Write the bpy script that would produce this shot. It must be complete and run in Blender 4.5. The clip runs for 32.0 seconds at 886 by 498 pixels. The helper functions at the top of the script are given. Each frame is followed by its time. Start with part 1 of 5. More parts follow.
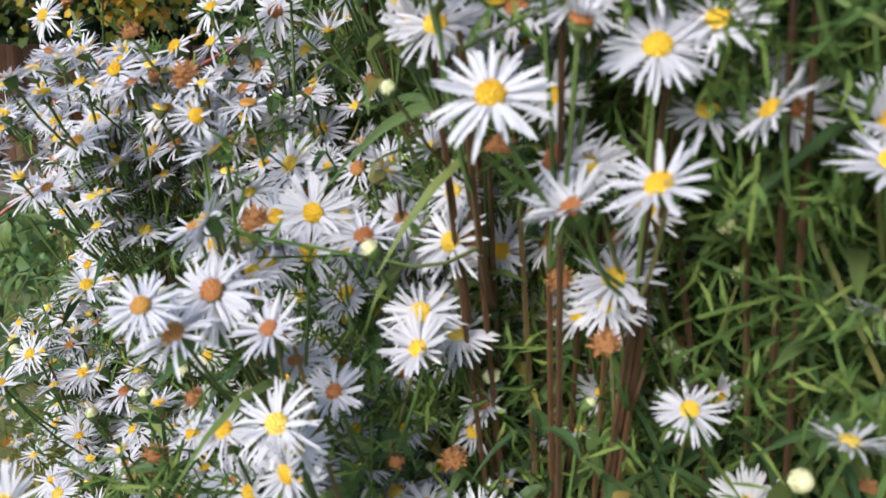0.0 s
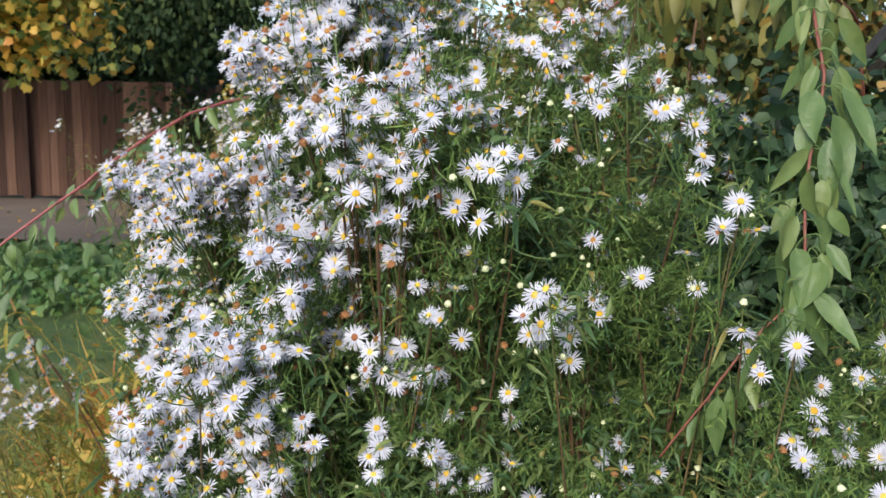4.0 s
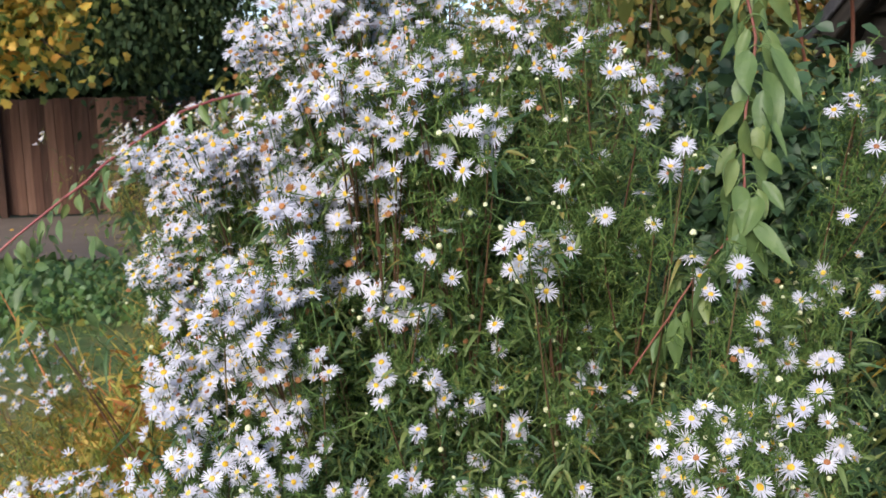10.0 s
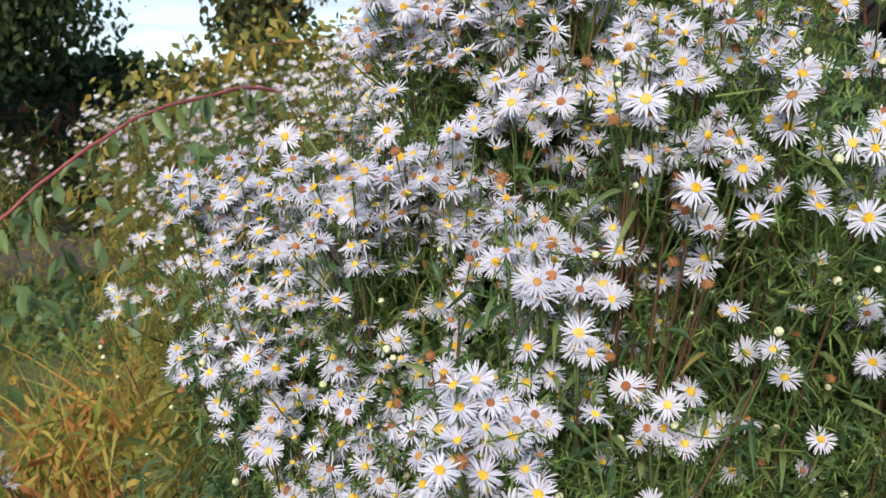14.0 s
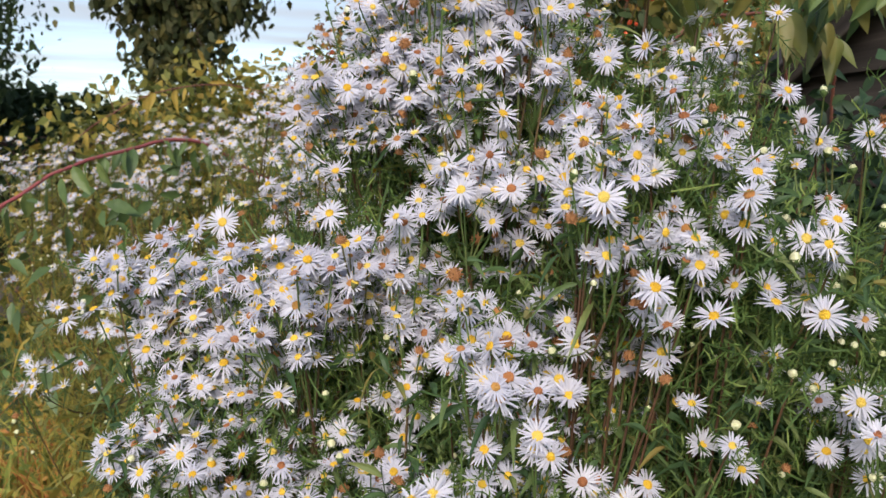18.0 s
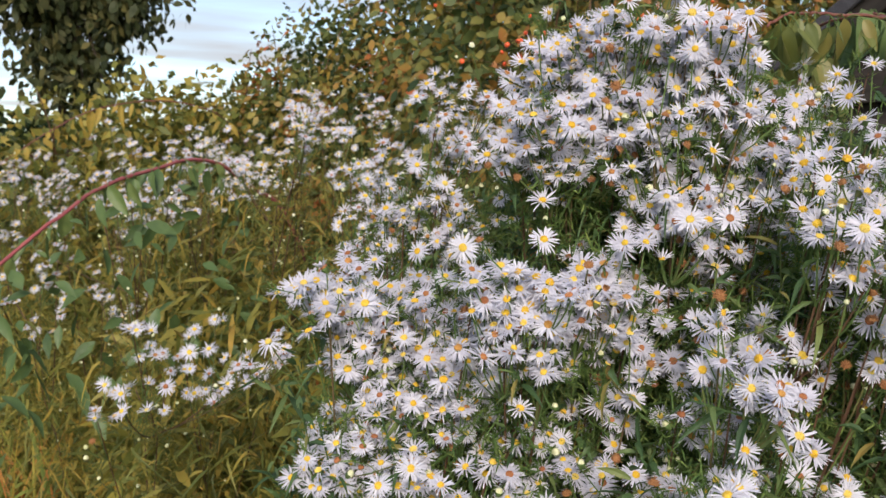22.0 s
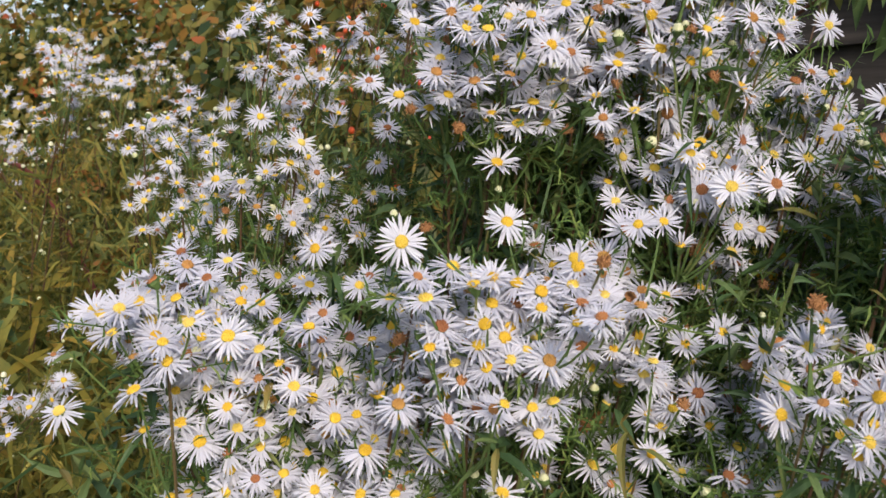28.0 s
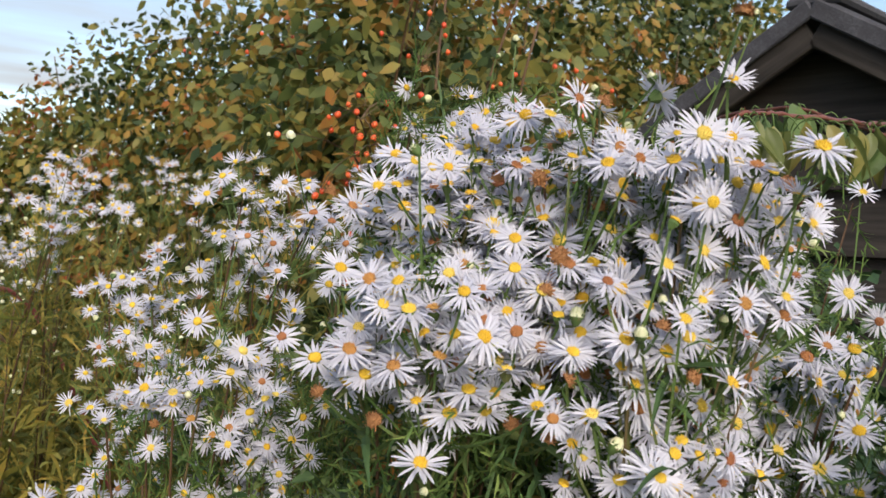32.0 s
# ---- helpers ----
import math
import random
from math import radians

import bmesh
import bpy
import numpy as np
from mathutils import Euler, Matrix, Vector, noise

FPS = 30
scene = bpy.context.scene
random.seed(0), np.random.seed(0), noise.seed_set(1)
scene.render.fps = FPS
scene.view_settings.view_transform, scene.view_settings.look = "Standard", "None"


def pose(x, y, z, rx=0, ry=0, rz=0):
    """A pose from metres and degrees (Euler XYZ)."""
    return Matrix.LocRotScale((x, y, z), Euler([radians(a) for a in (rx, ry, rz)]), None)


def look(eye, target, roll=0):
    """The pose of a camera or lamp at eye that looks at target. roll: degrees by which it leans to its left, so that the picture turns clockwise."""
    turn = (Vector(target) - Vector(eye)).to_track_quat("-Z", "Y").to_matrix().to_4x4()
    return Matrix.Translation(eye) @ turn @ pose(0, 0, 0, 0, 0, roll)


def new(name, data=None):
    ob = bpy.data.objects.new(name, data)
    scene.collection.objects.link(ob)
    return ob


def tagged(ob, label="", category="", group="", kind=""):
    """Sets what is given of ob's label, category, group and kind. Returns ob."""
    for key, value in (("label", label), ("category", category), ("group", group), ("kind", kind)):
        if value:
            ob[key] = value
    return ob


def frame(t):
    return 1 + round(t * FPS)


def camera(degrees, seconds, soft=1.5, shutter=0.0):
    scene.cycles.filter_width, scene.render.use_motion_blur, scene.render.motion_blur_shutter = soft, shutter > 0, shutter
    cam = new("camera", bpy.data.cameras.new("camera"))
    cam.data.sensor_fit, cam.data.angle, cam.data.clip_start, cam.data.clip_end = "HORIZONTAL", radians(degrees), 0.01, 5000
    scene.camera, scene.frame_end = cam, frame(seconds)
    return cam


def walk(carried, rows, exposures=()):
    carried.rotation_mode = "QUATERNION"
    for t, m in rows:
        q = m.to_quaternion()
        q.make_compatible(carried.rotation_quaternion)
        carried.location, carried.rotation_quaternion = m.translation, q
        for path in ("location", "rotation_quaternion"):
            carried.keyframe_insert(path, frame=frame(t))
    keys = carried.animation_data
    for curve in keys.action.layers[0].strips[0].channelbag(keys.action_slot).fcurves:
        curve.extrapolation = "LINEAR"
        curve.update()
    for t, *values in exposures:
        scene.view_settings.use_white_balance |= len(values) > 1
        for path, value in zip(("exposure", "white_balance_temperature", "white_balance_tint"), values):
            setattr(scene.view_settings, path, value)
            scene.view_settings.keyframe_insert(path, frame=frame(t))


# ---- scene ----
cam = camera(54.1, 32.0, soft=1.5)
# a small bright lens focused on the near sprays
cam.data.dof.use_dof, cam.data.dof.focus_distance, cam.data.dof.aperture_fstop = True, 0.6, 24.0
METRES, EYE, TILT, LEAN, TURN = 2.2, 1.3, -11.0, 0.0, 0.0
ROWS = [
    (0.0, 0.0, 0.0, 0.0, 0.0, 0.0, -0.0),
    (0.5, 0.0031, -0.0312, -0.0006, -0.16, 0.18, -0.09),
    (1.0, 0.0048, -0.0786, -0.0059, -0.41, 0.36, -0.22),
    (1.5, 0.0081, -0.122, -0.0113, -1.8, 1.29, -0.43),
    (2.0, 0.0034, -0.147, -0.0059, -4.01, 1.84, -0.03),
    (2.5, -0.0177, -0.1625, -0.0068, -6.34, 2.05, 0.27),
    (3.0, -0.0275, -0.1819, -0.01, -7.23, 2.04, 0.4),
    (3.5, -0.0167, -0.2128, -0.014, -7.54, 2.12, 0.4),
    (4.0, -0.0079, -0.2461, -0.02, -7.88, 2.41, 0.38),
    (4.5, -0.007, -0.2713, -0.0264, -8.8, 3.03, 0.32),
    (6.5, -0.0119, -0.2916, -0.0405, -8.53, 3.61, 2.26),
    (7.0, -0.0106, -0.2947, -0.0403, -5.1, 3.77, 2.35),
    (7.5, -0.0072, -0.2937, -0.0409, -3.71, 3.53, 2.41),
    (8.0, -0.0055, -0.2924, -0.046, -4.81, 3.17, 2.41),
    (8.5, -0.0108, -0.293, -0.0488, -7.1, 2.77, 2.62),
    (9.0, -0.0183, -0.2987, -0.0492, -8.2, 2.64, 2.9),
    (9.5, -0.0212, -0.2993, -0.0481, -8.61, 2.59, 3.07),
    (10.0, -0.0213, -0.2978, -0.0474, -9.13, 2.62, 3.15),
    (10.5, -0.0261, -0.2975, -0.0427, -9.77, 2.76, 3.28),
    (11.0, -0.0447, -0.2864, -0.0364, -10.67, 2.99, 3.41),
    (11.5, -0.0816, -0.2553, -0.0271, -12.35, 3.47, 3.52),
    (12.0, -0.1144, -0.2346, -0.0239, -13.03, 3.63, 3.73),
    (12.5, -0.134, -0.2194, -0.0221, -13.99, 3.47, 3.61),
    (13.0, -0.1423, -0.1828, -0.0204, -15.5, 3.0, 3.39),
    (13.5, -0.143, -0.1368, -0.0109, -17.93, 2.77, 3.83),
    (14.0, -0.1412, -0.1119, -0.0069, -19.71, 2.71, 4.55),
    (14.5, -0.1409, -0.1072, -0.0051, -22.01, 2.99, 5.06),
    (15.0, -0.1439, -0.1068, 0.0011, -23.33, 2.98, 5.42),
    (15.5, -0.1463, -0.1072, 0.0069, -23.8, 3.06, 5.59),
    (17.5, -0.1482, -0.1003, 0.0121, -24.49, 4.37, 5.41),
    (18.0, -0.1436, -0.1006, 0.0131, -24.71, 4.41, 5.44),
    (18.5, -0.1414, -0.1023, 0.0135, -24.75, 4.24, 5.63),
    (19.0, -0.1411, -0.1038, 0.0114, -24.85, 4.16, 5.73),
    (19.5, -0.1449, -0.1015, 0.0134, -25.98, 4.35, 4.89),
    (20.0, -0.1675, -0.0882, 0.0204, -28.43, 4.9, 4.68),
    (20.5, -0.2025, -0.0752, 0.0266, -31.4, 5.42, 5.7),
    (21.0, -0.2333, -0.0697, 0.0246, -32.47, 5.19, 6.04),
    (21.5, -0.2557, -0.0647, 0.0259, -32.8, 4.88, 6.1),
    (22.0, -0.2633, -0.0639, 0.0258, -32.96, 4.75, 6.14),
    (22.5, -0.2653, -0.065, 0.0237, -33.12, 4.59, 6.22),
    (23.0, -0.2661, -0.0621, 0.022, -33.57, 4.21, 6.2),
    (23.5, -0.2668, -0.0581, 0.0229, -34.59, 3.65, 6.25),
    (24.0, -0.2676, -0.0534, 0.0229, -36.15, 3.15, 6.09),
    (24.5, -0.2602, -0.0332, 0.0237, -37.48, 2.77, 5.98),
    (26.5, -0.2343, 0.0631, 0.0484, -46.86, 0.98, 8.57),
    (27.0, -0.2318, 0.0611, 0.0459, -47.76, 0.72, 8.75),
    (27.5, -0.2278, 0.0589, 0.0463, -47.94, 0.6, 8.85),
    (28.0, -0.2222, 0.057, 0.0463, -48.06, 0.54, 8.99),
    (28.5, -0.2177, 0.0565, 0.0494, -48.19, 0.42, 9.17),
    (29.0, -0.2133, 0.0564, 0.0527, -48.29, 0.69, 8.73),
    (29.5, -0.2047, 0.057, 0.0601, -47.46, 1.72, 7.65),
    (30.0, -0.1927, 0.0591, 0.0727, -46.61, 2.7, 7.42),
    (30.5, -0.1789, 0.0634, 0.0809, -45.58, 3.88, 7.17),
    (31.0, -0.1709, 0.0627, 0.0845, -44.92, 4.7, 6.98),
    (31.5, -0.1676, 0.0622, 0.0882, -44.68, 5.53, 6.67),
    (32.0, -0.169, 0.0591, 0.092, -45.14, 6.14, 6.34),
]
walk(cam, [(t, pose(0, 0, EYE, TILT, LEAN, TURN) @ pose(METRES * x, METRES * y, METRES * z, 90 + pitch, roll, yaw)) for t, x, y, z, yaw, pitch, roll in ROWS],
     [(0.0, 0.4, 6400, 7), (4.0, 0.45, 6250, 9), (9.0, 0.45, 6250, 12), (13.0, 0.3, 6350, 12), (18.0, 0.08, 6550, 13), (24.0, 0.1, 6750, 13), (32.0, 0.1, 6750, 11)])

# ---------------------------------------------------------------- sky and light
world = bpy.data.worlds.new("world")
scene.world = world
world.use_nodes = True
wn = world.node_tree.nodes
sky = wn.new("ShaderNodeTexSky")
sky.sky_type = 'NISHITA'
sky.sun_disc = False
sky.sun_elevation, sky.sun_rotation = radians(32), radians(212)
sky.air_density, sky.dust_density, sky.ozone_density = 1.0, 1.2, 1.0
world.node_tree.links.new(sky.outputs[0], wn["Background"].inputs[0])
wn["Background"].inputs[1].default_value = 0.2
sun_lamp = bpy.data.lights.new("sun", 'SUN')
sun_lamp.energy, sun_lamp.angle, sun_lamp.color = 3.5, radians(24), (1.0, 0.92, 0.82)
sun = new("sun", sun_lamp)
sun.matrix_world = look((-5.3, -8.4, 6.2), (0, 0, 0))


# ---------------------------------------------------------------- materials
def node_mat(name, ramp, rough=0.6, scale=60.0, source="island", see_through=0.0, bump=0.2, spec=0.3, detail=0.35, stretch=None):
    """A material whose colour runs along ramp by random piece and by noise."""
    m = bpy.data.materials.new(name)
    m.use_nodes = True
    n, l = m.node_tree.nodes, m.node_tree.links
    b = n["Principled BSDF"]
    cr = n.new("ShaderNodeValToRGB")
    els = cr.color_ramp.elements
    while len(els) < len(ramp):
        els.new(0.5)
    for e, (p, c) in zip(els, ramp):
        e.position, e.color = p, (*c, 1)
    tc = n.new("ShaderNodeTexCoord")
    nz = n.new("ShaderNodeTexNoise")
    nz.inputs["Scale"].default_value, nz.inputs["Detail"].default_value = scale, 6
    if stretch:
        mp = n.new("ShaderNodeMapping")
        mp.inputs["Scale"].default_value = stretch
        l.new(tc.outputs["Object"], mp.inputs[0])
        l.new(mp.outputs[0], nz.inputs["Vector"])
    else:
        l.new(tc.outputs["Object"], nz.inputs["Vector"])
    mx = n.new("ShaderNodeMix")
    mx.inputs[0].default_value = detail
    if source == "island":
        l.new(n.new("ShaderNodeNewGeometry").outputs["Random Per Island"], mx.inputs[2])
    elif source == "object":
        l.new(n.new("ShaderNodeObjectInfo").outputs["Random"], mx.inputs[2])
    else:
        n2 = n.new("ShaderNodeTexNoise")
        n2.inputs["Scale"].default_value, n2.inputs["Detail"].default_value = scale / 9, 3
        l.new(tc.outputs["Object"], n2.inputs["Vector"])
        l.new(n2.outputs[0], mx.inputs[2])
    l.new(nz.outputs[0], mx.inputs[3])
    l.new(mx.outputs[0], cr.inputs[0])
    l.new(cr.outputs[0], b.inputs["Base Color"])
    b.inputs["Roughness"].default_value = rough
    b.inputs["Specular IOR Level"].default_value = spec
    if bump:
        bp = n.new("ShaderNodeBump")
        bp.inputs["Strength"].default_value, bp.inputs["Distance"].default_value = bump, 0.004
        l.new(nz.outputs[0], bp.inputs["Height"])
        l.new(bp.outputs[0], b.inputs["Normal"])
    if see_through:
        tl = n.new("ShaderNodeBsdfTranslucent")
        l.new(cr.outputs[0], tl.inputs["Color"])
        ms = n.new("ShaderNodeMixShader")
        ms.inputs[0].default_value = see_through
        l.new(b.outputs[0], ms.inputs[1])
        l.new(tl.outputs[0], ms.inputs[2])
        l.new(ms.outputs[0], n["Material Output"].inputs[0])
    return m


WHITE_RAY = node_mat("white_ray", [(0.0, (0.5, 0.5, 0.58)), (0.5, (0.58, 0.58, 0.66)), (1.0, (0.66, 0.66, 0.72))], 0.55, 300, "object", 0.3, 0.15)
WHITE_FAR = node_mat("white_ray_small", [(0.0, (0.5, 0.5, 0.58)), (0.5, (0.58, 0.58, 0.66)), (1.0, (0.66, 0.66, 0.72))], 0.6, 300, "island", 0.3, 0)
DISC_YELLOW = node_mat("disc_yellow", [(0.0, (0.68, 0.4, 0.03)), (0.5, (0.8, 0.55, 0.06)), (1.0, (0.8, 0.66, 0.2))], 0.7, 900, "object", 0.15, 0.3)
DISC_BROWN = node_mat("disc_brown", [(0.0, (0.26, 0.09, 0.045)), (0.5, (0.42, 0.18, 0.07)), (1.0, (0.6, 0.36, 0.09))], 0.8, 900, "object", 0.1, 0.3)
SPENT = node_mat("spent_head", [(0.0, (0.16, 0.07, 0.03)), (0.5, (0.4, 0.18, 0.07)), (1.0, (0.56, 0.32, 0.16))], 0.9, 500, "island", 0.0, 0.6)
CREAM = node_mat("bud_cream", [(0.0, (0.48, 0.52, 0.25)), (0.5, (0.66, 0.66, 0.42)), (1.0, (0.78, 0.77, 0.62))], 0.6, 400, "island", 0.1, 0.3)
STALK = node_mat("stalk_green", [(0.0, (0.05, 0.085, 0.025)), (0.6, (0.085, 0.14, 0.04)), (1.0, (0.15, 0.1, 0.045))], 0.6, 120, "island", 0.0, 0.2)
STEM = node_mat("stem_reddish", [(0.0, (0.05, 0.03, 0.018)), (0.5, (0.1, 0.052, 0.028)), (1.0, (0.12, 0.11, 0.045))], 0.6, 90, "island", 0.0, 0.3)
# greens darkened to deepen the shadows between the bright sprigs
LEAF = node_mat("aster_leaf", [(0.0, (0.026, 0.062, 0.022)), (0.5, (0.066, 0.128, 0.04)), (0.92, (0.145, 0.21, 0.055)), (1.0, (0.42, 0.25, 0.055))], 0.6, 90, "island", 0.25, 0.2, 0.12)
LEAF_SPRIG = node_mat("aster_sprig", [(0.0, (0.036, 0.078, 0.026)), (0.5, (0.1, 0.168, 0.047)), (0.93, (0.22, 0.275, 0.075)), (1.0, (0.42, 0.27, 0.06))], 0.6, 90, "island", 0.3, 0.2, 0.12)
LEAF_LANCE = node_mat("aster_lance_leaf", [(0.0, (0.026, 0.058, 0.026)), (0.5, (0.068, 0.122, 0.045)), (0.86, (0.145, 0.185, 0.06)), (0.95, (0.26, 0.18, 0.05)), (1.0, (0.4, 0.2, 0.05))], 0.5, 90, "island", 0.25, 0.2, 0.25, 0.15)
# shade inside the plants is put into these dark greens; brown and orange are old leaves
LEAF_INNER = node_mat("aster_leaf_old_shaded", [(0.0, (0.016, 0.036, 0.018)), (0.55, (0.038, 0.072, 0.03)), (0.8, (0.075, 0.105, 0.036)), (0.88, (0.13, 0.07, 0.028)), (0.96, (0.3, 0.14, 0.03)), (1.0, (0.5, 0.26, 0.05))], 0.6, 90, "island", 0.2, 0.2, 0.12)
LEAF_OLIVE = node_mat("leaf_olive", [(0.0, (0.045, 0.065, 0.018)), (0.4, (0.13, 0.145, 0.032)), (0.7, (0.27, 0.23, 0.045)), (0.88, (0.4, 0.25, 0.05)), (1.0, (0.42, 0.14, 0.04))], 0.55, 90, "island", 0.3, 0.2)
LEAF_DARK = node_mat("leaf_dark", [(0.0, (0.016, 0.038, 0.018)), (0.6, (0.042, 0.085, 0.034)), (1.0, (0.1, 0.155, 0.055))], 0.5, 60, "island", 0.2, 0.3, 0.45)
LEAF_CANE = node_mat("leaf_cane", [(0.0, (0.055, 0.105, 0.04)), (0.5, (0.115, 0.175, 0.055)), (0.85, (0.18, 0.22, 0.07)), (1.0, (0.28, 0.25, 0.085))], 0.46, 70, "object", 0.3, 0.6, 0.4, 0.5)
LEAF_FADING = node_mat("leaf_fading", [(0.0, (0.09, 0.12, 0.035)), (0.45, (0.17, 0.19, 0.05)), (0.8, (0.26, 0.23, 0.065)), (1.0, (0.36, 0.19, 0.06))], 0.45, 45, "object", 0.42, 0.3, 0.4, 0.35)
LEAF_MID = node_mat("leaf_mid", [(0.0, (0.04, 0.09, 0.03)), (0.6, (0.09, 0.17, 0.045)), (0.9, (0.17, 0.22, 0.06)), (1.0, (0.34, 0.25, 0.06))], 0.45, 60, "island", 0.28, 0.3, 0.4)
LEAF_HEDGE = node_mat("leaf_hedge", [(0.28, (0.014, 0.03, 0.01)), (0.42, (0.045, 0.07, 0.02)), (0.5, (0.105, 0.125, 0.032)), (0.57, (0.22, 0.185, 0.042)), (0.65, (0.3, 0.15, 0.035)), (0.74, (0.36, 0.08, 0.03))], 0.55, 3.2, "island", 0.25, 0.1, detail=0.78)
LEAF_MAPLE = node_mat("leaf_maple", [(0.26, (0.05, 0.1, 0.025)), (0.42, (0.17, 0.2, 0.045)), (0.52, (0.42, 0.33, 0.06)), (0.63, (0.6, 0.36, 0.06)), (0.76, (0.5, 0.19, 0.04))], 0.5, 2.2, "island", 0.42, 0.1, detail=0.6)
LEAF_TREE = node_mat("leaf_tree", [(0.0, (0.01, 0.022, 0.009)), (0.6, (0.025, 0.045, 0.016)), (0.92, (0.06, 0.075, 0.02)), (1.0, (0.17, 0.1, 0.025))], 0.7, 20, "island", 0.12, 0.2, 0.15)
LEAF_TAN = node_mat("leaf_tree_turning", [(0.0, (0.018, 0.03, 0.012)), (0.5, (0.05, 0.06, 0.022)), (0.8, (0.11, 0.095, 0.03)), (1.0, (0.26, 0.15, 0.035))], 0.6, 3, "island", 0.2, 0.1, 0.2, 0.5)
BLADE = node_mat("sword_leaf", [(0.0, (0.08, 0.13, 0.03)), (0.35, (0.25, 0.27, 0.05)), (0.6, (0.42, 0.29, 0.06)), (0.8, (0.4, 0.15, 0.04)), (1.0, (0.12, 0.055, 0.025))], 0.55, 40, "island", 0.3, 0.3, detail=0.2)
CANE = node_mat("cane_red", [(0.0, (0.08, 0.035, 0.025)), (0.5, (0.16, 0.055, 0.04)), (1.0, (0.2, 0.13, 0.07))], 0.45, 60, "noise", 0.0, 0.4)
CANE_RED = node_mat("cane_deep_red", [(0.0, (0.12, 0.035, 0.04)), (0.5, (0.26, 0.07, 0.07)), (1.0, (0.34, 0.15, 0.11))], 0.4, 60, "noise", 0.0, 0.4)
HIP = node_mat("rose_hip_red", [(0.0, (0.5, 0.04, 0.015)), (1.0, (0.75, 0.13, 0.03))], 0.3, 200, "object", 0.0, 0.1, 0.5)
BARK = node_mat("bark", [(0.0, (0.025, 0.02, 0.015)), (0.5, (0.06, 0.045, 0.033)), (1.0, (0.11, 0.09, 0.065))], 0.9, 30, "noise", 0.0, 1.0)
FENCE = node_mat("fence_wood", [(0.15, (0.03, 0.016, 0.011)), (0.45, (0.085, 0.042, 0.028)), (0.6, (0.12, 0.062, 0.04)), (0.9, (0.2, 0.115, 0.08))], 0.85, 22, "object", 0.0, 0.6, detail=0.5, stretch=(1, 1, 0.1))
# streaky weathered wood, its base darkened to stand for the shade on the gable
SHED = node_mat("shed_board", [(0.0, (0.008, 0.007, 0.0065)), (0.42, (0.02, 0.017, 0.015)), (0.6, (0.038, 0.032, 0.028)), (1.0, (0.11, 0.09, 0.075))], 0.85, 60, "noise", 0.0, 0.8, detail=0.7, stretch=(0.06, 1, 1))
FELT = node_mat("roof_felt", [(0.0, (0.02, 0.02, 0.023)), (0.5, (0.052, 0.052, 0.06)), (1.0, (0.125, 0.125, 0.14))], 0.95, 260, "noise", 0.0, 0.35, detail=0.5)
SOIL = node_mat("ground_lawn", [(0.3, (0.022, 0.042, 0.013)), (0.46, (0.05, 0.082, 0.022)), (0.56, (0.1, 0.105, 0.034)), (0.68, (0.15, 0.11, 0.05))], 0.95, 9, "noise", 0.0, 0.8)
PATH = node_mat("bare_path", [(0.0, (0.07, 0.05, 0.036)), (0.5, (0.12, 0.09, 0.068)), (1.0, (0.19, 0.155, 0.12))], 0.95, 9, "noise", 0.0, 0.8)
GRASS = node_mat("lawn_grass", [(0.0, (0.03, 0.07, 0.016)), (0.5, (0.075, 0.13, 0.028)), (0.9, (0.15, 0.18, 0.045)), (1.0, (0.32, 0.24, 0.08))], 0.6, 30, "island", 0.25, 0)

# thin streaks of cloud, a sheet high over the garden
CLOUD = bpy.data.materials.new("cloud")
CLOUD.use_nodes = True
cn, cl = CLOUD.node_tree.nodes, CLOUD.node_tree.links
ctc, cmap, cnz, crp = cn.new("ShaderNodeTexCoord"), cn.new("ShaderNodeMapping"), cn.new("ShaderNodeTexNoise"), cn.new("ShaderNodeValToRGB")
cmap.inputs["Scale"].default_value = (0.0011, 0.0017, 1)
cnz.inputs["Scale"].default_value, cnz.inputs["Detail"].default_value = 1.0, 7
cl.new(ctc.outputs["Object"], cmap.inputs[0])
cl.new(cmap.outputs[0], cnz.inputs["Vector"])
cl.new(cnz.outputs[0], crp.inputs[0])
crp.color_ramp.elements[0].position, crp.color_ramp.elements[1].position = 0.42, 0.68
cem, ctr, cms = cn.new("ShaderNodeEmission"), cn.new("ShaderNodeBsdfTransparent"), cn.new("ShaderNodeMixShader")
cem.inputs[0].default_value, cem.inputs[1].default_value = (0.9, 0.94, 1.0, 1), 0.62
cl.new(crp.outputs[0], cms.inputs[0])
cl.new(ctr.outputs[0], cms.inputs[1])
cl.new(cem.outputs[0], cms.inputs[2])
cl.new(cms.outputs[0], cn["Material Output"].inputs[0])


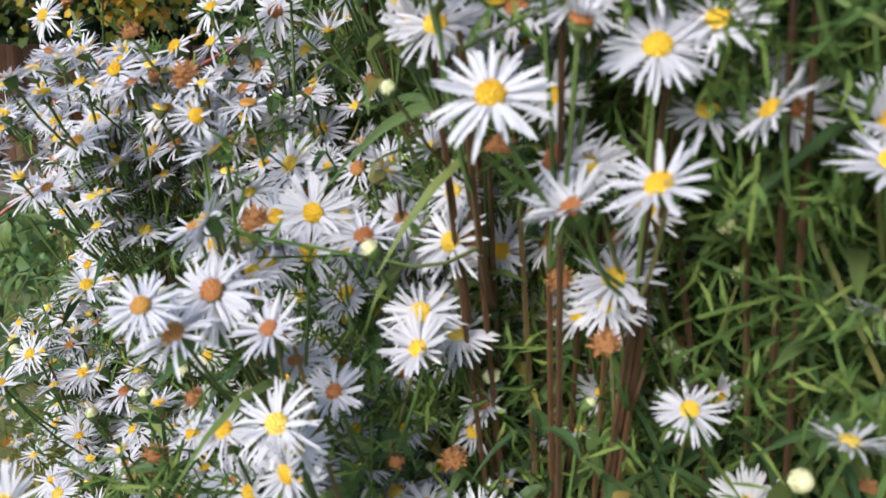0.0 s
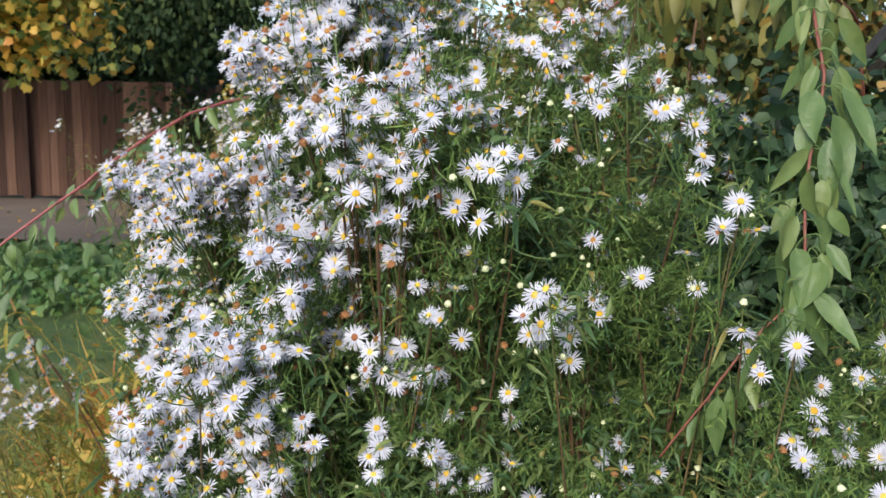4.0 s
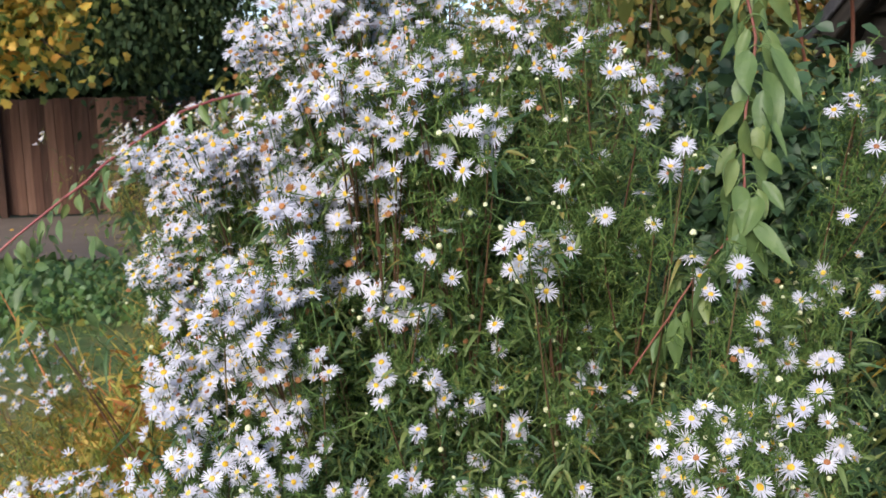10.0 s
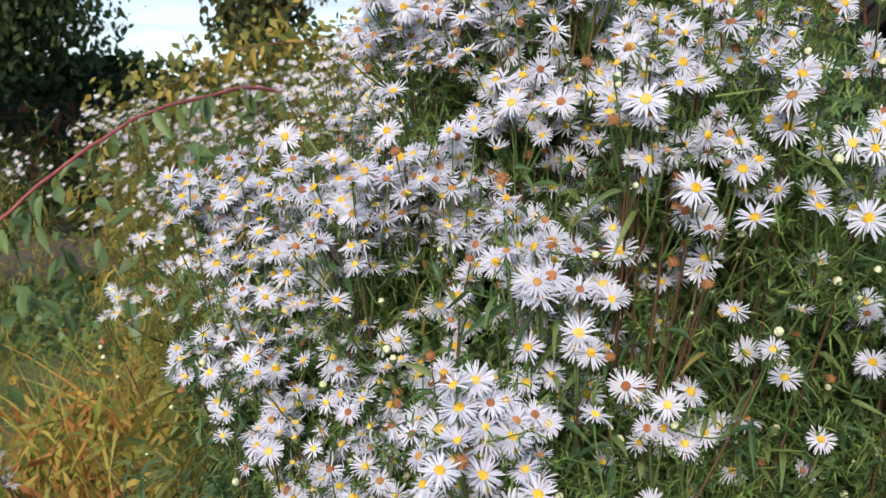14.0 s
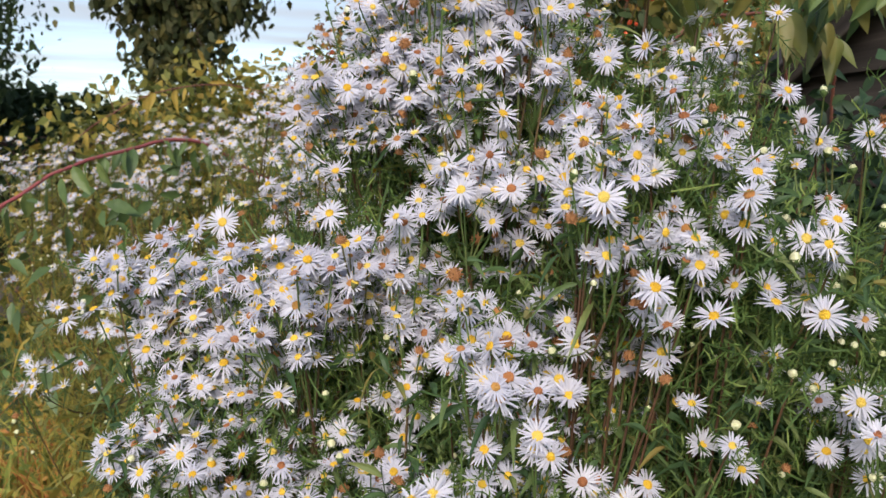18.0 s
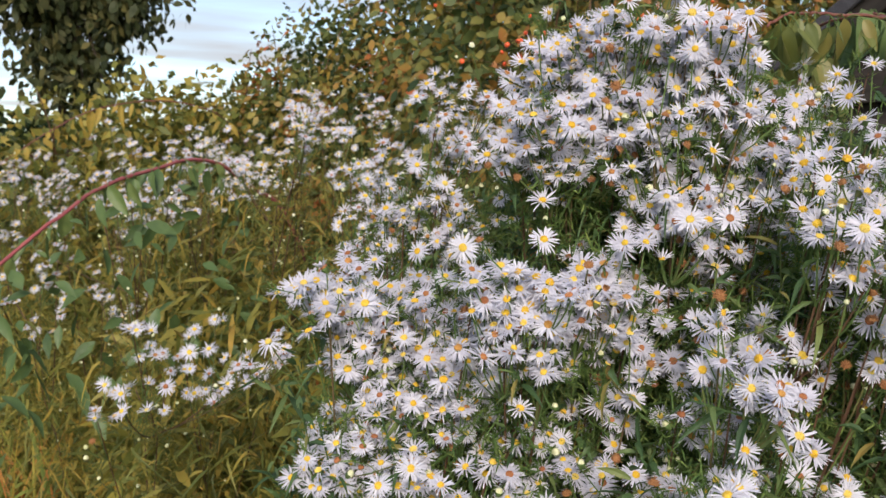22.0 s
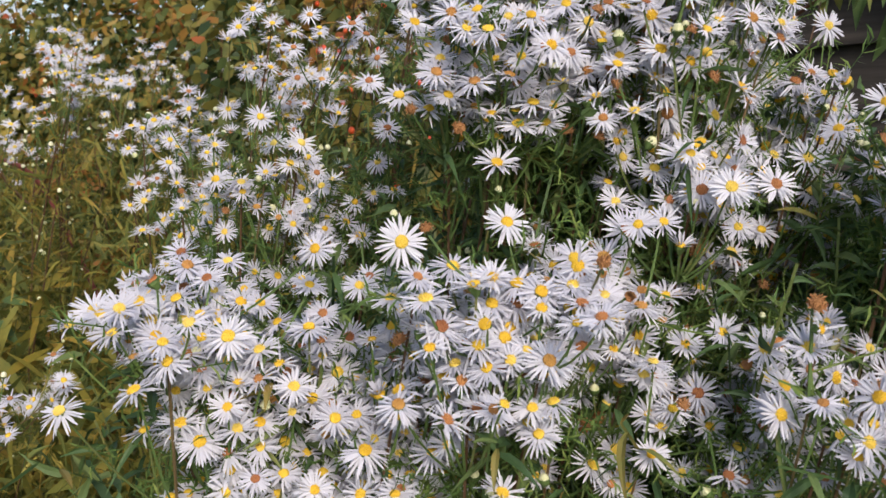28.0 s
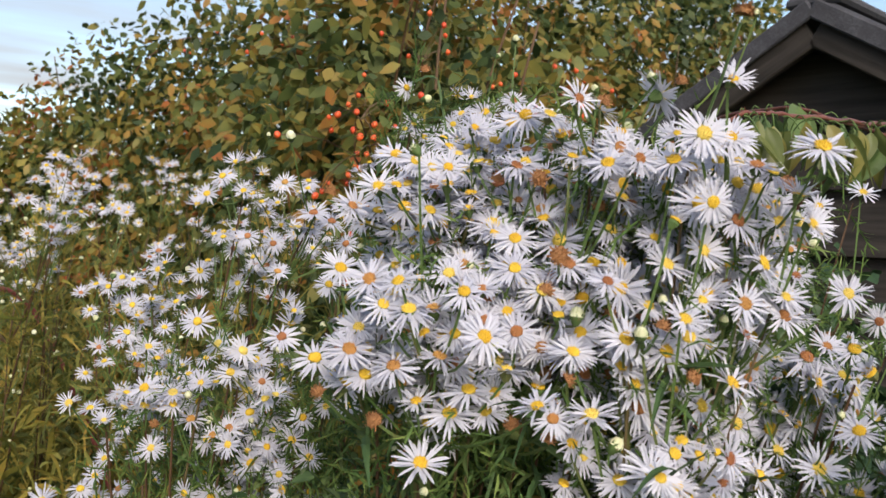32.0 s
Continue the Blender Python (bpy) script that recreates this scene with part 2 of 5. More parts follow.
# ---------------------------------------------------------------- mesh tools
class Heap:
    """Gathers many small pieces into one mesh."""

    def __init__(self):
        self.v, self.f, self.m, self.n = [], [], [], 0

    def add(self, verts, faces, mat=0):
        verts = np.asarray(verts, dtype=float).reshape(-1, 3)
        self.v.append(verts)
        self.f.extend(tuple(int(i) + self.n for i in f) for f in faces)
        self.m.extend([mat] * len(faces))
        self.n += len(verts)

    def strips(self, pts, side, widths, fold=0.0, up=None, mat=0):
        """Ribbons: pts (N, S, 3), side (N, 3), widths (N, S); fold lifts the edges along up."""
        n, s, _ = pts.shape
        if n == 0:
            return
        off = side[:, None, :] * widths[:, :, None] * 0.5
        if fold and up is not None:
            lift = up[:, None, :] * (widths[:, :, None] * fold)
            v = np.stack([pts - off + lift, pts, pts + off + lift], axis=2)
            k = 3
        else:
            v = np.stack([pts - off, pts + off], axis=2)
            k = 2
        base = np.arange(n)[:, None, None] * (s * k) + np.arange(s - 1)[None, :, None] * k + np.arange(k - 1)[None, None, :]
        base = base.reshape(-1) + self.n
        q = np.stack([base, base + 1, base + k + 1, base + k], axis=1)
        self.v.append(v.reshape(-1, 3))
        self.f.extend(map(tuple, q.tolist()))
        self.m.extend([mat] * len(q))
        self.n += n * s * k

    def stamp(self, tv, tf, places, turns, sizes, mat=0):
        """Copies of a small form: tv (V, 3), tf faces; places (N, 3), turns (N, 3, 3), sizes (N,)."""
        if len(places) == 0:
            return
        v = np.einsum("nij,vj->nvi", turns, tv) * sizes[:, None, None] + places[:, None, :]
        nv = len(tv)
        for i in range(len(places)):
            o = self.n + i * nv
            self.f.extend(tuple(j + o for j in f) for f in tf)
        self.m.extend([mat] * (len(tf) * len(places)))
        self.v.append(v.reshape(-1, 3))
        self.n += nv * len(places)

    def tube(self, pts, r0, r1, sides=5, mat=0):
        pts = np.asarray(pts, dtype=float)
        n = len(pts)
        d = np.gradient(pts, axis=0)
        d /= np.linalg.norm(d, axis=1)[:, None] + 1e-9
        ref = np.array([0.31, 0.87, 0.38])
        a = np.cross(d, ref)
        a /= np.linalg.norm(a, axis=1)[:, None] + 1e-9
        b = np.cross(d, a)
        r = np.linspace(r0, r1, n)
        th = np.arange(sides) * (2 * math.pi / sides)
        v = pts[:, None, :] + r[:, None, None] * (a[:, None, :] * np.cos(th)[None, :, None] + b[:, None, :] * np.sin(th)[None, :, None])
        f = [(i * sides + j, i * sides + (j + 1) % sides, (i + 1) * sides + (j + 1) % sides, (i + 1) * sides + j) for i in range(n - 1) for j in range(sides)]
        f.append(tuple((n - 1) * sides + j for j in range(sides)))
        self.add(v.reshape(-1, 3), f, mat)

    def mesh(self, name, mats, smooth=False):
        me = bpy.data.meshes.new(name)
        v = np.concatenate(self.v) if self.v else np.zeros((0, 3))
        me.from_pydata(v.tolist(), [], self.f)
        for m in mats:
            me.materials.append(m)
        if len(mats) > 1:
            me.polygons.foreach_set("material_index", self.m)
        if smooth:
            me.polygons.foreach_set("use_smooth", [True] * len(me.polygons))
        me.update()
        return me


def unit(a):
    a = np.asarray(a, dtype=float)
    return a / (np.linalg.norm(a, axis=-1, keepdims=True) + 1e-9)


def frames_along(d, spin):
    """Rotation matrices whose third column is d, spun about it."""
    d = unit(d)
    ref = np.where(np.abs(d[:, 2:3]) < 0.95, np.array([[0, 0, 1.0]]), np.array([[1.0, 0, 0]]))
    a = unit(np.cross(ref, d))
    b = np.cross(d, a)
    c, s = np.cos(spin)[:, None], np.sin(spin)[:, None]
    return np.stack([a * c + b * s, b * c - a * s, d], axis=2)


def bend(p, q, sag, n=7, rng=None):
    """A curved line from p to q that bows by sag."""
    p, q, sag = np.array(p, float), np.array(q, float), np.array(sag, float)
    u = np.linspace(0, 1, n)[:, None]
    return p * (1 - u) + q * u + sag * (4 * u * (1 - u))


def smooth_line(knots, n=40):
    """A smooth line through knots (Catmull-Rom)."""
    k = np.array(knots, float)
    k = np.vstack([2 * k[0] - k[1], k, 2 * k[-1] - k[-2]])
    out = []
    m = len(k) - 3
    for u in np.linspace(0, m - 1e-6, n):
        i = int(u)
        t = u - i
        p0, p1, p2, p3 = k[i:i + 4]
        out.append(0.5 * (2 * p1 + (p2 - p0) * t + (2 * p0 - 5 * p1 + 4 * p2 - p3) * t * t + (3 * p1 - p0 - 3 * p2 + p3) * t ** 3))
    return np.array(out)


def part(name, me, parent, label="", kind=""):
    ob = new(name, me)
    ob.parent = parent
    return tagged(ob, label, "", "", kind)


def thing(name, label, category, group="", at=(0, 0, 0), kind=""):
    ob = new(name)
    ob.location = at
    ob.empty_display_size = 0.05
    return tagged(ob, label, category, group, kind)


def blades(heap, rng, at, way, length, width, droop, segs=3, fold=0.0, mat=0, curl=0.25):
    """Narrow leaves from points at, along way, that droop towards their tips."""
    n = len(at)
    if n == 0:
        return
    way = unit(way)
    u = np.linspace(0, 1, segs + 1)
    pts = at[:, None, :] + way[:, None, :] * (length[:, None] * u[None, :])[:, :, None]
    pts[:, :, 2] -= (length * droop)[:, None] * u[None, :] ** 2
    pts += (np.cross(way, rng.normal(0, curl, (n, 3))) * length[:, None])[:, None, :] * (u ** 2)[None, :, None]
    side = unit(np.cross(way, unit(rng.normal(size=(n, 3)) * 0.5 + np.array([0, 0, 1.0]))))
    up = np.cross(side, way)
    prof = np.interp(u, [0, 0.3, 0.6, 1.0], [0.35, 1.0, 0.8, 0.06])
    heap.strips(pts, side, width[:, None] * prof[None, :], fold, up, mat)


def oval_leaves(heap, rng, at, way, length, ratio=0.5, droop=0.25, mat=0, face=None, lite=False, wild=0.6):
    """Broad pointed leaves, folded along the midrib."""
    n = len(at)
    if n == 0:
        return
    way = unit(way)
    u = np.array([0, 0.42, 1.0]) if lite == "tiny" else np.array([0, 0.35, 0.72, 1.0]) if lite else np.array([0, 0.12, 0.35, 0.6, 0.82, 1.0])
    prof = np.array([0.12, 1.0, 0.05]) if lite == "tiny" else np.array([0.08, 1.0, 0.7, 0.03]) if lite else np.array([0.05, 0.45, 1.0, 0.9, 0.45, 0.02])
    pts = at[:, None, :] + way[:, None, :] * (length[:, None] * u[None, :])[:, :, None]
    pts[:, :, 2] -= (length * droop * rng.uniform(0.3, 1.6, n))[:, None] * u[None, :] ** 2
    ref = unit(rng.normal(size=(n, 3)) * wild + (np.array([0, 0, 1.0]) if face is None else np.array(face)))
    side = unit(np.cross(way, ref))
    up = np.cross(side, way)
    heap.strips(pts, side, (length * ratio)[:, None] * prof[None, :], 0.0 if lite in (True, "tiny") else 0.16, up, mat)


def broad_leaf(heap, rng, base, way, face, length, ratio, mat=0):
    """One large pointed leaf: cupped, curling and a little rippled."""
    way = unit(way)
    side = unit(np.cross(way, unit(face)))
    up = np.cross(side, way)
    hook = rng.normal(0, 0.16, 3) + up * rng.normal(-0.12, 0.16) + np.array([0, 0, -0.18])
    cup, ripple, phase, roll = rng.uniform(0.1, 0.5), rng.uniform(0.03, 0.1), rng.uniform(0, 6.28), rng.normal(0, 0.5)
    v, f = [], []
    for i, u in enumerate(np.linspace(0, 1, 9)):
        w = length * ratio * 0.5 * (math.sin(math.pi * u ** 0.8) ** 0.85 + 0.02) if 0 < u < 1 else length * 0.006
        a = roll * u
        s2, u2 = side * math.cos(a) + up * math.sin(a), up * math.cos(a) - side * math.sin(a)
        mid = base + way * (length * u) + hook * (length * u * u)
        for c in (-1.0, -0.5, 0.0, 0.5, 1.0):
            v.append(mid + s2 * (w * c * (1 - 0.1 * cup)) + u2 * (w * (cup * abs(c) ** 1.4 + ripple * math.sin(8 * u + phase + c) * abs(c)) - (0.05 * w if c == 0 else 0)))
    for i in range(8):
        f += [(i * 5 + j, i * 5 + j + 1, i * 5 + j + 6, i * 5 + j + 5) for j in range(4)]
    heap.add(v, f, mat)


# ---------------------------------------------------------------- ground, fence, sky sheet
def make_ground():
    xs = np.concatenate([-np.geomspace(400, 0.6, 26), np.linspace(-0.4, 0.4, 5), np.geomspace(0.6, 400, 26)])
    ys = xs + 3.0
    v, f = [], []
    for y in ys:
        for x in xs:
            far = min(1.0, math.hypot(x, y - 3) / 4)
            v.append((x, y, 0.05 * far * noise.noise(Vector((x * 0.35, y * 0.35, 0))) - 0.02))
    n = len(xs)
    f = [(j * n + i, j * n + i + 1, (j + 1) * n + i + 1, (j + 1) * n + i) for j in range(len(ys) - 1) for i in range(n - 1)]
    h = Heap()
    h.add(v, f)
    tagged(new("ground", h.mesh("ground", [SOIL], True)), "mown green lawn with worn brownish patches", "ground", kind="structure")
    # bare strip along the fence
    h = Heap()
    pv, rng = [], np.random.default_rng(5)
    xs2 = np.linspace(-14, 5, 40)
    for i, x in enumerate(xs2):
        for k, y in enumerate((8.7 + 0.3 * math.sin(x * 1.3), 10.2, 11.8, 13.5)):
            pv.append((x, y, 0.035 + 0.02 * noise.noise(Vector((x, y, 2)))))
    h.add(pv, [(i * 4 + k, (i + 1) * 4 + k, (i + 1) * 4 + k + 1, i * 4 + k + 1) for i in range(39) for k in range(3)])
    tagged(new("path", h.mesh("path", [PATH], True)), "bare brown earth strip along the fence", "path", kind="structure")
    # the sheet of thin cloud
    h = Heap()
    h.add([(-5000, 600, 320), (6000, 600, 320), (6000, 6500, 320), (-5000, 6500, 320)], [(0, 1, 2, 3)])
    tagged(new("backdrop", h.mesh("cloud_sheet", [CLOUD])), "thin streaks of white cloud in a pale blue sky", "sky", kind="structure")


def box_mesh(name, sx, sy, sz, mat, bevel=0.004):
    bm = bmesh.new()
    bmesh.ops.create_cube(bm, size=1.0)
    bmesh.ops.scale(bm, vec=(sx, sy, sz), verts=bm.verts)
    bmesh.ops.bevel(bm, geom=bm.edges[:], offset=bevel, segments=1, affect='EDGES')
    me = bpy.data.meshes.new(name)
    bm.to_mesh(me)
    bm.free()
    me.materials.append(mat)
    return me


def make_fence():
    rng = np.random.default_rng(11)
    root = thing("fence", "tall brown wooden fence of upright overlapping boards", "fence", at=(-4.0, 13.6, 0), kind="structure")
    boards = [box_mesh("board", 0.135, 0.02, 1.75 + 0.02 * k, FENCE) for k in range(3)]
    post, rail = box_mesh("post", 0.1, 0.1, 1.95, FENCE), box_mesh("rail", 2.38, 0.05, 0.08, FENCE)
    x, i = -10.5, 0
    while x < 9.5:
        o = part("board", boards[int(rng.integers(3))], root)
        o.location = (x, 0.012 * (i % 2) - 0.004 + rng.uniform(-0.003, 0.003), 0.95)
        o.rotation_euler = (0, radians(rng.uniform(-0.5, 0.5)), radians(rng.uniform(-1.5, 1.5)))
        x += 0.125
        i += 1
    for k in range(9):
        o = part("post", post, root)
        o.location = (-10.5 + 2.5 * k, -0.072, 0.97)
        for z in (0.4, 1.5):
            if k < 8:
                r = part("rail", rail, root)
                r.location = (-9.25 + 2.5 * k, 0.06, z)


def make_shed():
    """Small shed seen by its gable; u runs along the gable, away from it."""
    run = Vector((0.035, 1.0, 0)).normalized()
    apex = Vector((1.25, 0.818, 0)) - 0.1 * Vector((-run.y, run.x, 0))
    root = thing("shed", "small weathered timber shed, boards darkened for shade, with a grey felt roof", "shed", at=apex)
    root.rotation_euler = (0, 0, math.atan2(run.y, run.x))
    # local x along the gable, local -y into the shed, z up
    half, ridge, pitch, depth = 0.6, 1.88, math.tan(radians(31)), 1.5
    rng = np.random.default_rng(4)
    z, k = 0.06, 0
    while z < ridge - 0.1:
        tall = min(0.14, ridge - z - 0.03)
        w = 2 * (half - 0.04) if z + 0.13 < ridge - half * pitch else 2 * max(0.02, (ridge - z - 0.02) / pitch - 0.02)
        w = min(w, 2 * (half - 0.04))
        wt = min(w, 2 * max(0.015, (ridge - z - tall) / pitch - 0.02))
        h = Heap()
        t0, t1 = 0.034, 0.008
        j = rng.uniform(-0.003, 0.003)
        pts = [(-w / 2, t0, 0), (w / 2, t0, j), (wt / 2, t1, tall), (-wt / 2, t1, tall), (-w / 2, -0.004, 0), (w / 2, -0.004, j), (wt / 2, -0.004, tall), (-wt / 2, -0.004, tall)]
        h.add(pts, [(1, 0, 3, 2), (4, 5, 6, 7), (0, 1, 5, 4), (3, 7, 6, 2), (1, 2, 6, 5), (0, 4, 7, 3)])
        o = part("siding_board", h.mesh("siding_board", [SHED]), root)
        o.location = (0, 0, z)
        z += 0.125
        k += 1
    for sx in (-1, 1):
        side = box_mesh("side_wall", 0.03, depth, ridge - half * pitch - 0.04, SHED)
        o = part("side_wall", side, root)
        o.location = (sx * (half - 0.055), -depth / 2 - 0.01, (ridge - half * pitch - 0.04) / 2)
        slope = math.hypot(half + 0.06, (half + 0.06) * pitch)
        ang = math.atan(pitch)
        o = part("roof_panel", box_mesh("roof_panel", slope, depth + 0.16, 0.03, FELT, 0.008), root, "grey mineral felt roof slope")
        o.location = (sx * (half + 0.06) / 2, -depth / 2 + 0.02, ridge + 0.02 - (half + 0.06) / 2 * pitch)
        o.rotation_euler = (0, sx * ang, 0)
        o = part("barge_board", box_mesh("barge_board", slope - 0.02, 0.022, 0.05, SHED, 0.003), root)
        o.location = (sx * (half + 0.05) / 2, 0.088, ridge - 0.028 - (half + 0.06) / 2 * pitch)
        o.rotation_euler = (0, sx * ang, 0)
        o = part("felt_edge", box_mesh("felt_edge", slope, 0.012, 0.035, FELT, 0.003), root, "felt folded over the roof edge")
        o.location = (sx * (half + 0.06) / 2, 0.107, ridge + 0.012 - (half + 0.06) / 2 * pitch)
        o.rotation_euler = (0, sx * ang, 0)
    o = part("ridge_cap", box_mesh("ridge_cap", 0.11, depth + 0.16, 0.02, FELT, 0.006), root, "strip of felt along the ridge")
    o.location = (0, -depth / 2 + 0.02, ridge + 0.026)
    o = part("back_wall", box_mesh("back_wall", 2 * half - 0.2, 0.03, ridge - half * pitch - 0.04, SHED), root)
    o.location = (0, -depth, (ridge - half * pitch - 0.04) / 2)


make_ground()
make_fence()
make_shed()


# ---------------------------------------------------------------- flower forms
def ray_mesh(seed, count, cup, mess, length=1.0, second=True, fill=1.0, plain=False):
    """White rays of one aster head, 1 across the radius, facing +z."""
    rng = np.random.default_rng(seed)
    h = Heap()
    rows = [(count, cup, 1.0)] + ([(int(count * 0.4), cup + 0.16, 0.88)] if second else [])
    for n, c, s in rows:
        th = (np.arange(n) + rng.uniform(-0.32, 0.32, n)) * (2 * math.pi * fill / n)
        ln = s * length * rng.uniform(0.9, 1.06, n)
        lift = c + rng.normal(0, mess, n)
        curl = rng.normal(-0.08, 0.12 + mess * 0.4, n)
        u = np.array([0.16, 0.36, 0.62, 0.87, 1.0])
        rad = np.stack([np.cos(th), np.sin(th), np.zeros(n)], 1)
        tan = np.stack([-np.sin(th), np.cos(th), np.zeros(n)], 1)
        pts = rad[:, None, :] * (ln[:, None] * u)[:, :, None] * np.cos(lift)[:, None, None]
        pts = pts + tan[:, None, :] * (rng.normal(0, 0.06 + mess * 0.25, n)[:, None] * u ** 2)[:, :, None]
        pts[:, :, 2] = (np.sin(lift) * ln)[:, None] * u + (curl * ln)[:, None] * u ** 2 + (0.02 if s < 1 else 0)
        twist = unit(tan + np.array([0, 0, 1.0]) * rng.normal(0, 0.22 + mess * 0.5, n)[:, None])
        wd = rng.uniform(0.084, 0.12, n)[:, None] * np.array([0.6, 0.9, 1.0, 0.78, 0.22])
        if plain:
            h.strips(pts[:, [0, 2, 4]], twist, wd[:, [0, 2, 4]] * 1.3)
        else:
            h.strips(pts, twist, wd, 0.16, np.tile(np.array([[0, 0, 1.0]]), (n, 1)))
    return h


def dome(rad, height, rings=5, sides=12, seed=0, rough=0.06):
    rng = np.random.default_rng(seed)
    v, f = [(0, 0, height)], []
    for i in range(1, rings + 1):
        a = i / rings * math.pi * 0.52
        for j in range(sides):
            r = rad * math.sin(a) * (1 + rng.uniform(-rough, rough))
            t = 2 * math.pi * (j + 0.5 * (i % 2)) / sides
            v.append((r * math.cos(t), r * math.sin(t), height * math.cos(a) * (1 + rng.uniform(-rough, rough) * 2)))
    f += [(0, 1 + j, 1 + (j + 1) % sides) for j in range(sides)]
    for i in range(rings - 1):
        a, b = 1 + i * sides, 1 + (i + 1) * sides
        f += [(a + j, b + j, b + (j + 1) % sides, a + (j + 1) % sides) for j in range(sides)]
    return v, f


def disc_mesh(mat, seed):
    """The disc, set with small florets."""
    rng = np.random.default_rng(seed)
    h = Heap()
    v, f = dome(0.25, 0.13, 4, 12, seed, 0.08)
    h.add([(x, y, z + 0.06) for x, y, z in v], f)
    for k in range(34):
        r, t = 0.24 * math.sqrt((k + 0.5) / 34), k * 2.39996
        x, y, z = r * math.cos(t), r * math.sin(t), 0.06 + 0.13 * math.sqrt(max(0.0, 1 - (r / 0.255) ** 2))
        s, tip = 0.03, 0.045 + rng.uniform(0, 0.035)
        h.add([(x - s, y - s, z), (x + s, y - s, z), (x, y + s * 1.2, z), (x * 1.12, y * 1.12, z + tip)], [(0, 1, 3), (1, 2, 3), (2, 0, 3)])
    return h.mesh("disc", [mat])


RAYS = [ray_mesh(s, n, c, m).mesh("flower_head", [WHITE_RAY]) for s, n, c, m in
        ((1, 29, 0.12, 0.05), (2, 32, 0.02, 0.07), (3, 27, 0.3, 0.07), (4, 31, -0.1, 0.09), (5, 25, 0.2, 0.16), (6, 34, 0.08, 0.06), (7, 28, -0.22, 0.12), (8, 29, 0.48, 0.1))]
RAYS.append(ray_mesh(9, 16, 0.25, 0.3, 0.85, False, 0.8).mesh("flower_head", [WHITE_RAY]))
RAYS.append(ray_mesh(10, 20, 0.95, 0.12, 0.75).mesh("flower_head", [WHITE_RAY]))
FAR_FORMS = [(np.concatenate(h.v), h.f) for h in (ray_mesh(q, n, c, m, 1.0, False, 1.0, True) for q, n, c, m in
             ((31, 27, 0.15, 0.1), (32, 29, 0.02, 0.1), (33, 25, 0.35, 0.12), (34, 28, -0.1, 0.12), (35, 21, 0.7, 0.16)))]
DISCS_Y = [disc_mesh(DISC_YELLOW, 21), disc_mesh(DISC_YELLOW, 22)]
DISCS_B = [disc_mesh(DISC_BROWN, 23), disc_mesh(DISC_BROWN, 24)]

DISC_V, DISC_F = dome(0.25, 0.15, 3, 8, 41, 0.12)
DISC_V = np.array(DISC_V) + np.array([0, 0, 0.06])


def small_head(form, disc_mat):
    """A simple head, rays and disc in one mesh, for plants further off."""
    h = Heap()
    h.add(*form, 0)
    h.add(DISC_V, DISC_F, 1)
    return h.mesh("flower_head", [WHITE_RAY, disc_mat])


FAR_HEADS = [[small_head(f, d) for f in FAR_FORMS] for d in (DISC_YELLOW, DISC_BROWN)]

# small closed forms, stamped many times
BUD_V, BUD_F = dome(0.5, 0.62, 4, 7, 3, 0.03)
BUD_V = np.array(BUD_V)
CUP_V = np.array([(0.2 * math.cos(t), 0.2 * math.sin(t), -0.62) for t in np.arange(6) * math.pi / 3] + [(0.52 * math.cos(t), 0.52 * math.sin(t), -0.05) for t in np.arange(6) * math.pi / 3] + [(0.5 * math.cos(t), 0.5 * math.sin(t), 0.16) for t in np.arange(6) * math.pi / 3])
CUP_F = [(i + k * 6, (i + 1) % 6 + k * 6, (i + 1) % 6 + 6 + k * 6, i + 6 + k * 6) for k in range(2) for i in range(6)] + [(5, 4, 3, 2, 1, 0)]


def tuft_form(seed=6):
    """A spent head: a ruffled ball of dry florets on its cup."""
    rng = np.random.default_rng(seed)
    h = Heap()
    h.add(*dome(0.42, 0.42, 4, 9, 6, 0.12))
    for k in range(46):
        a, t = math.acos(1 - (k + 0.5) / 46 * 1.15), k * 2.39996
        d = np.array([math.sin(a) * math.cos(t), math.sin(a) * math.sin(t), math.cos(a)])
        e = unit(np.cross(d, [0.3, 0.5, 0.8])) * 0.06
        b = d * 0.4
        tip = d * rng.uniform(0.52, 0.66) + rng.normal(0, 0.05, 3)
        h.add([b - e, b + e, tip + e * 0.7, tip - e * 0.7], [(0, 1, 2, 3)])
    return np.concatenate(h.v), h.f


TUFT_V, TUFT_F = tuft_form()

def bud_form(seed, squash):
    """A bud: cream tip with overlapping ray ends in a scaly green cup."""
    rng = np.random.default_rng(seed)
    h = Heap()
    h.add(BUD_V * np.array([squash, squash, 1.0]), BUD_F, 0)
    h.add(CUP_V, CUP_F, 1)
    for k in range(14):
        t = k * 2.4
        z = -0.35 + 0.5 * (k % 5) / 5
        d, e = np.array([math.cos(t), math.sin(t), 0]), np.array([-math.sin(t), math.cos(t), 0]) * 0.1
        p = d * 0.5 + np.array([0, 0, z])
        h.add([p - e, p + e, p + d * rng.uniform(0.06, 0.16) + np.array([0, 0, 0.26])], [(0, 1, 2)], 1)
    for k in range(9):
        t = k * 0.698
        d, e = np.array([math.cos(t), math.sin(t), 0]), np.array([-math.sin(t), math.cos(t), 0]) * 0.12
        h.add([d * 0.46 - e + np.array([0, 0, 0.2]), d * 0.46 + e + np.array([0, 0, 0.2]), d * rng.uniform(0.1, 0.3) + np.array([0, 0, rng.uniform(0.66, 0.8)])], [(0, 1, 2)], 0)
    return h.mesh("bud", [CREAM, STALK], True)


BUD_MESHES = [bud_form(71, 0.95), bud_form(72, 0.85), bud_form(73, 1.05)]
FACING = np.array([-0.4, -0.7, 0.6])
HEAD_SPOTS = {}


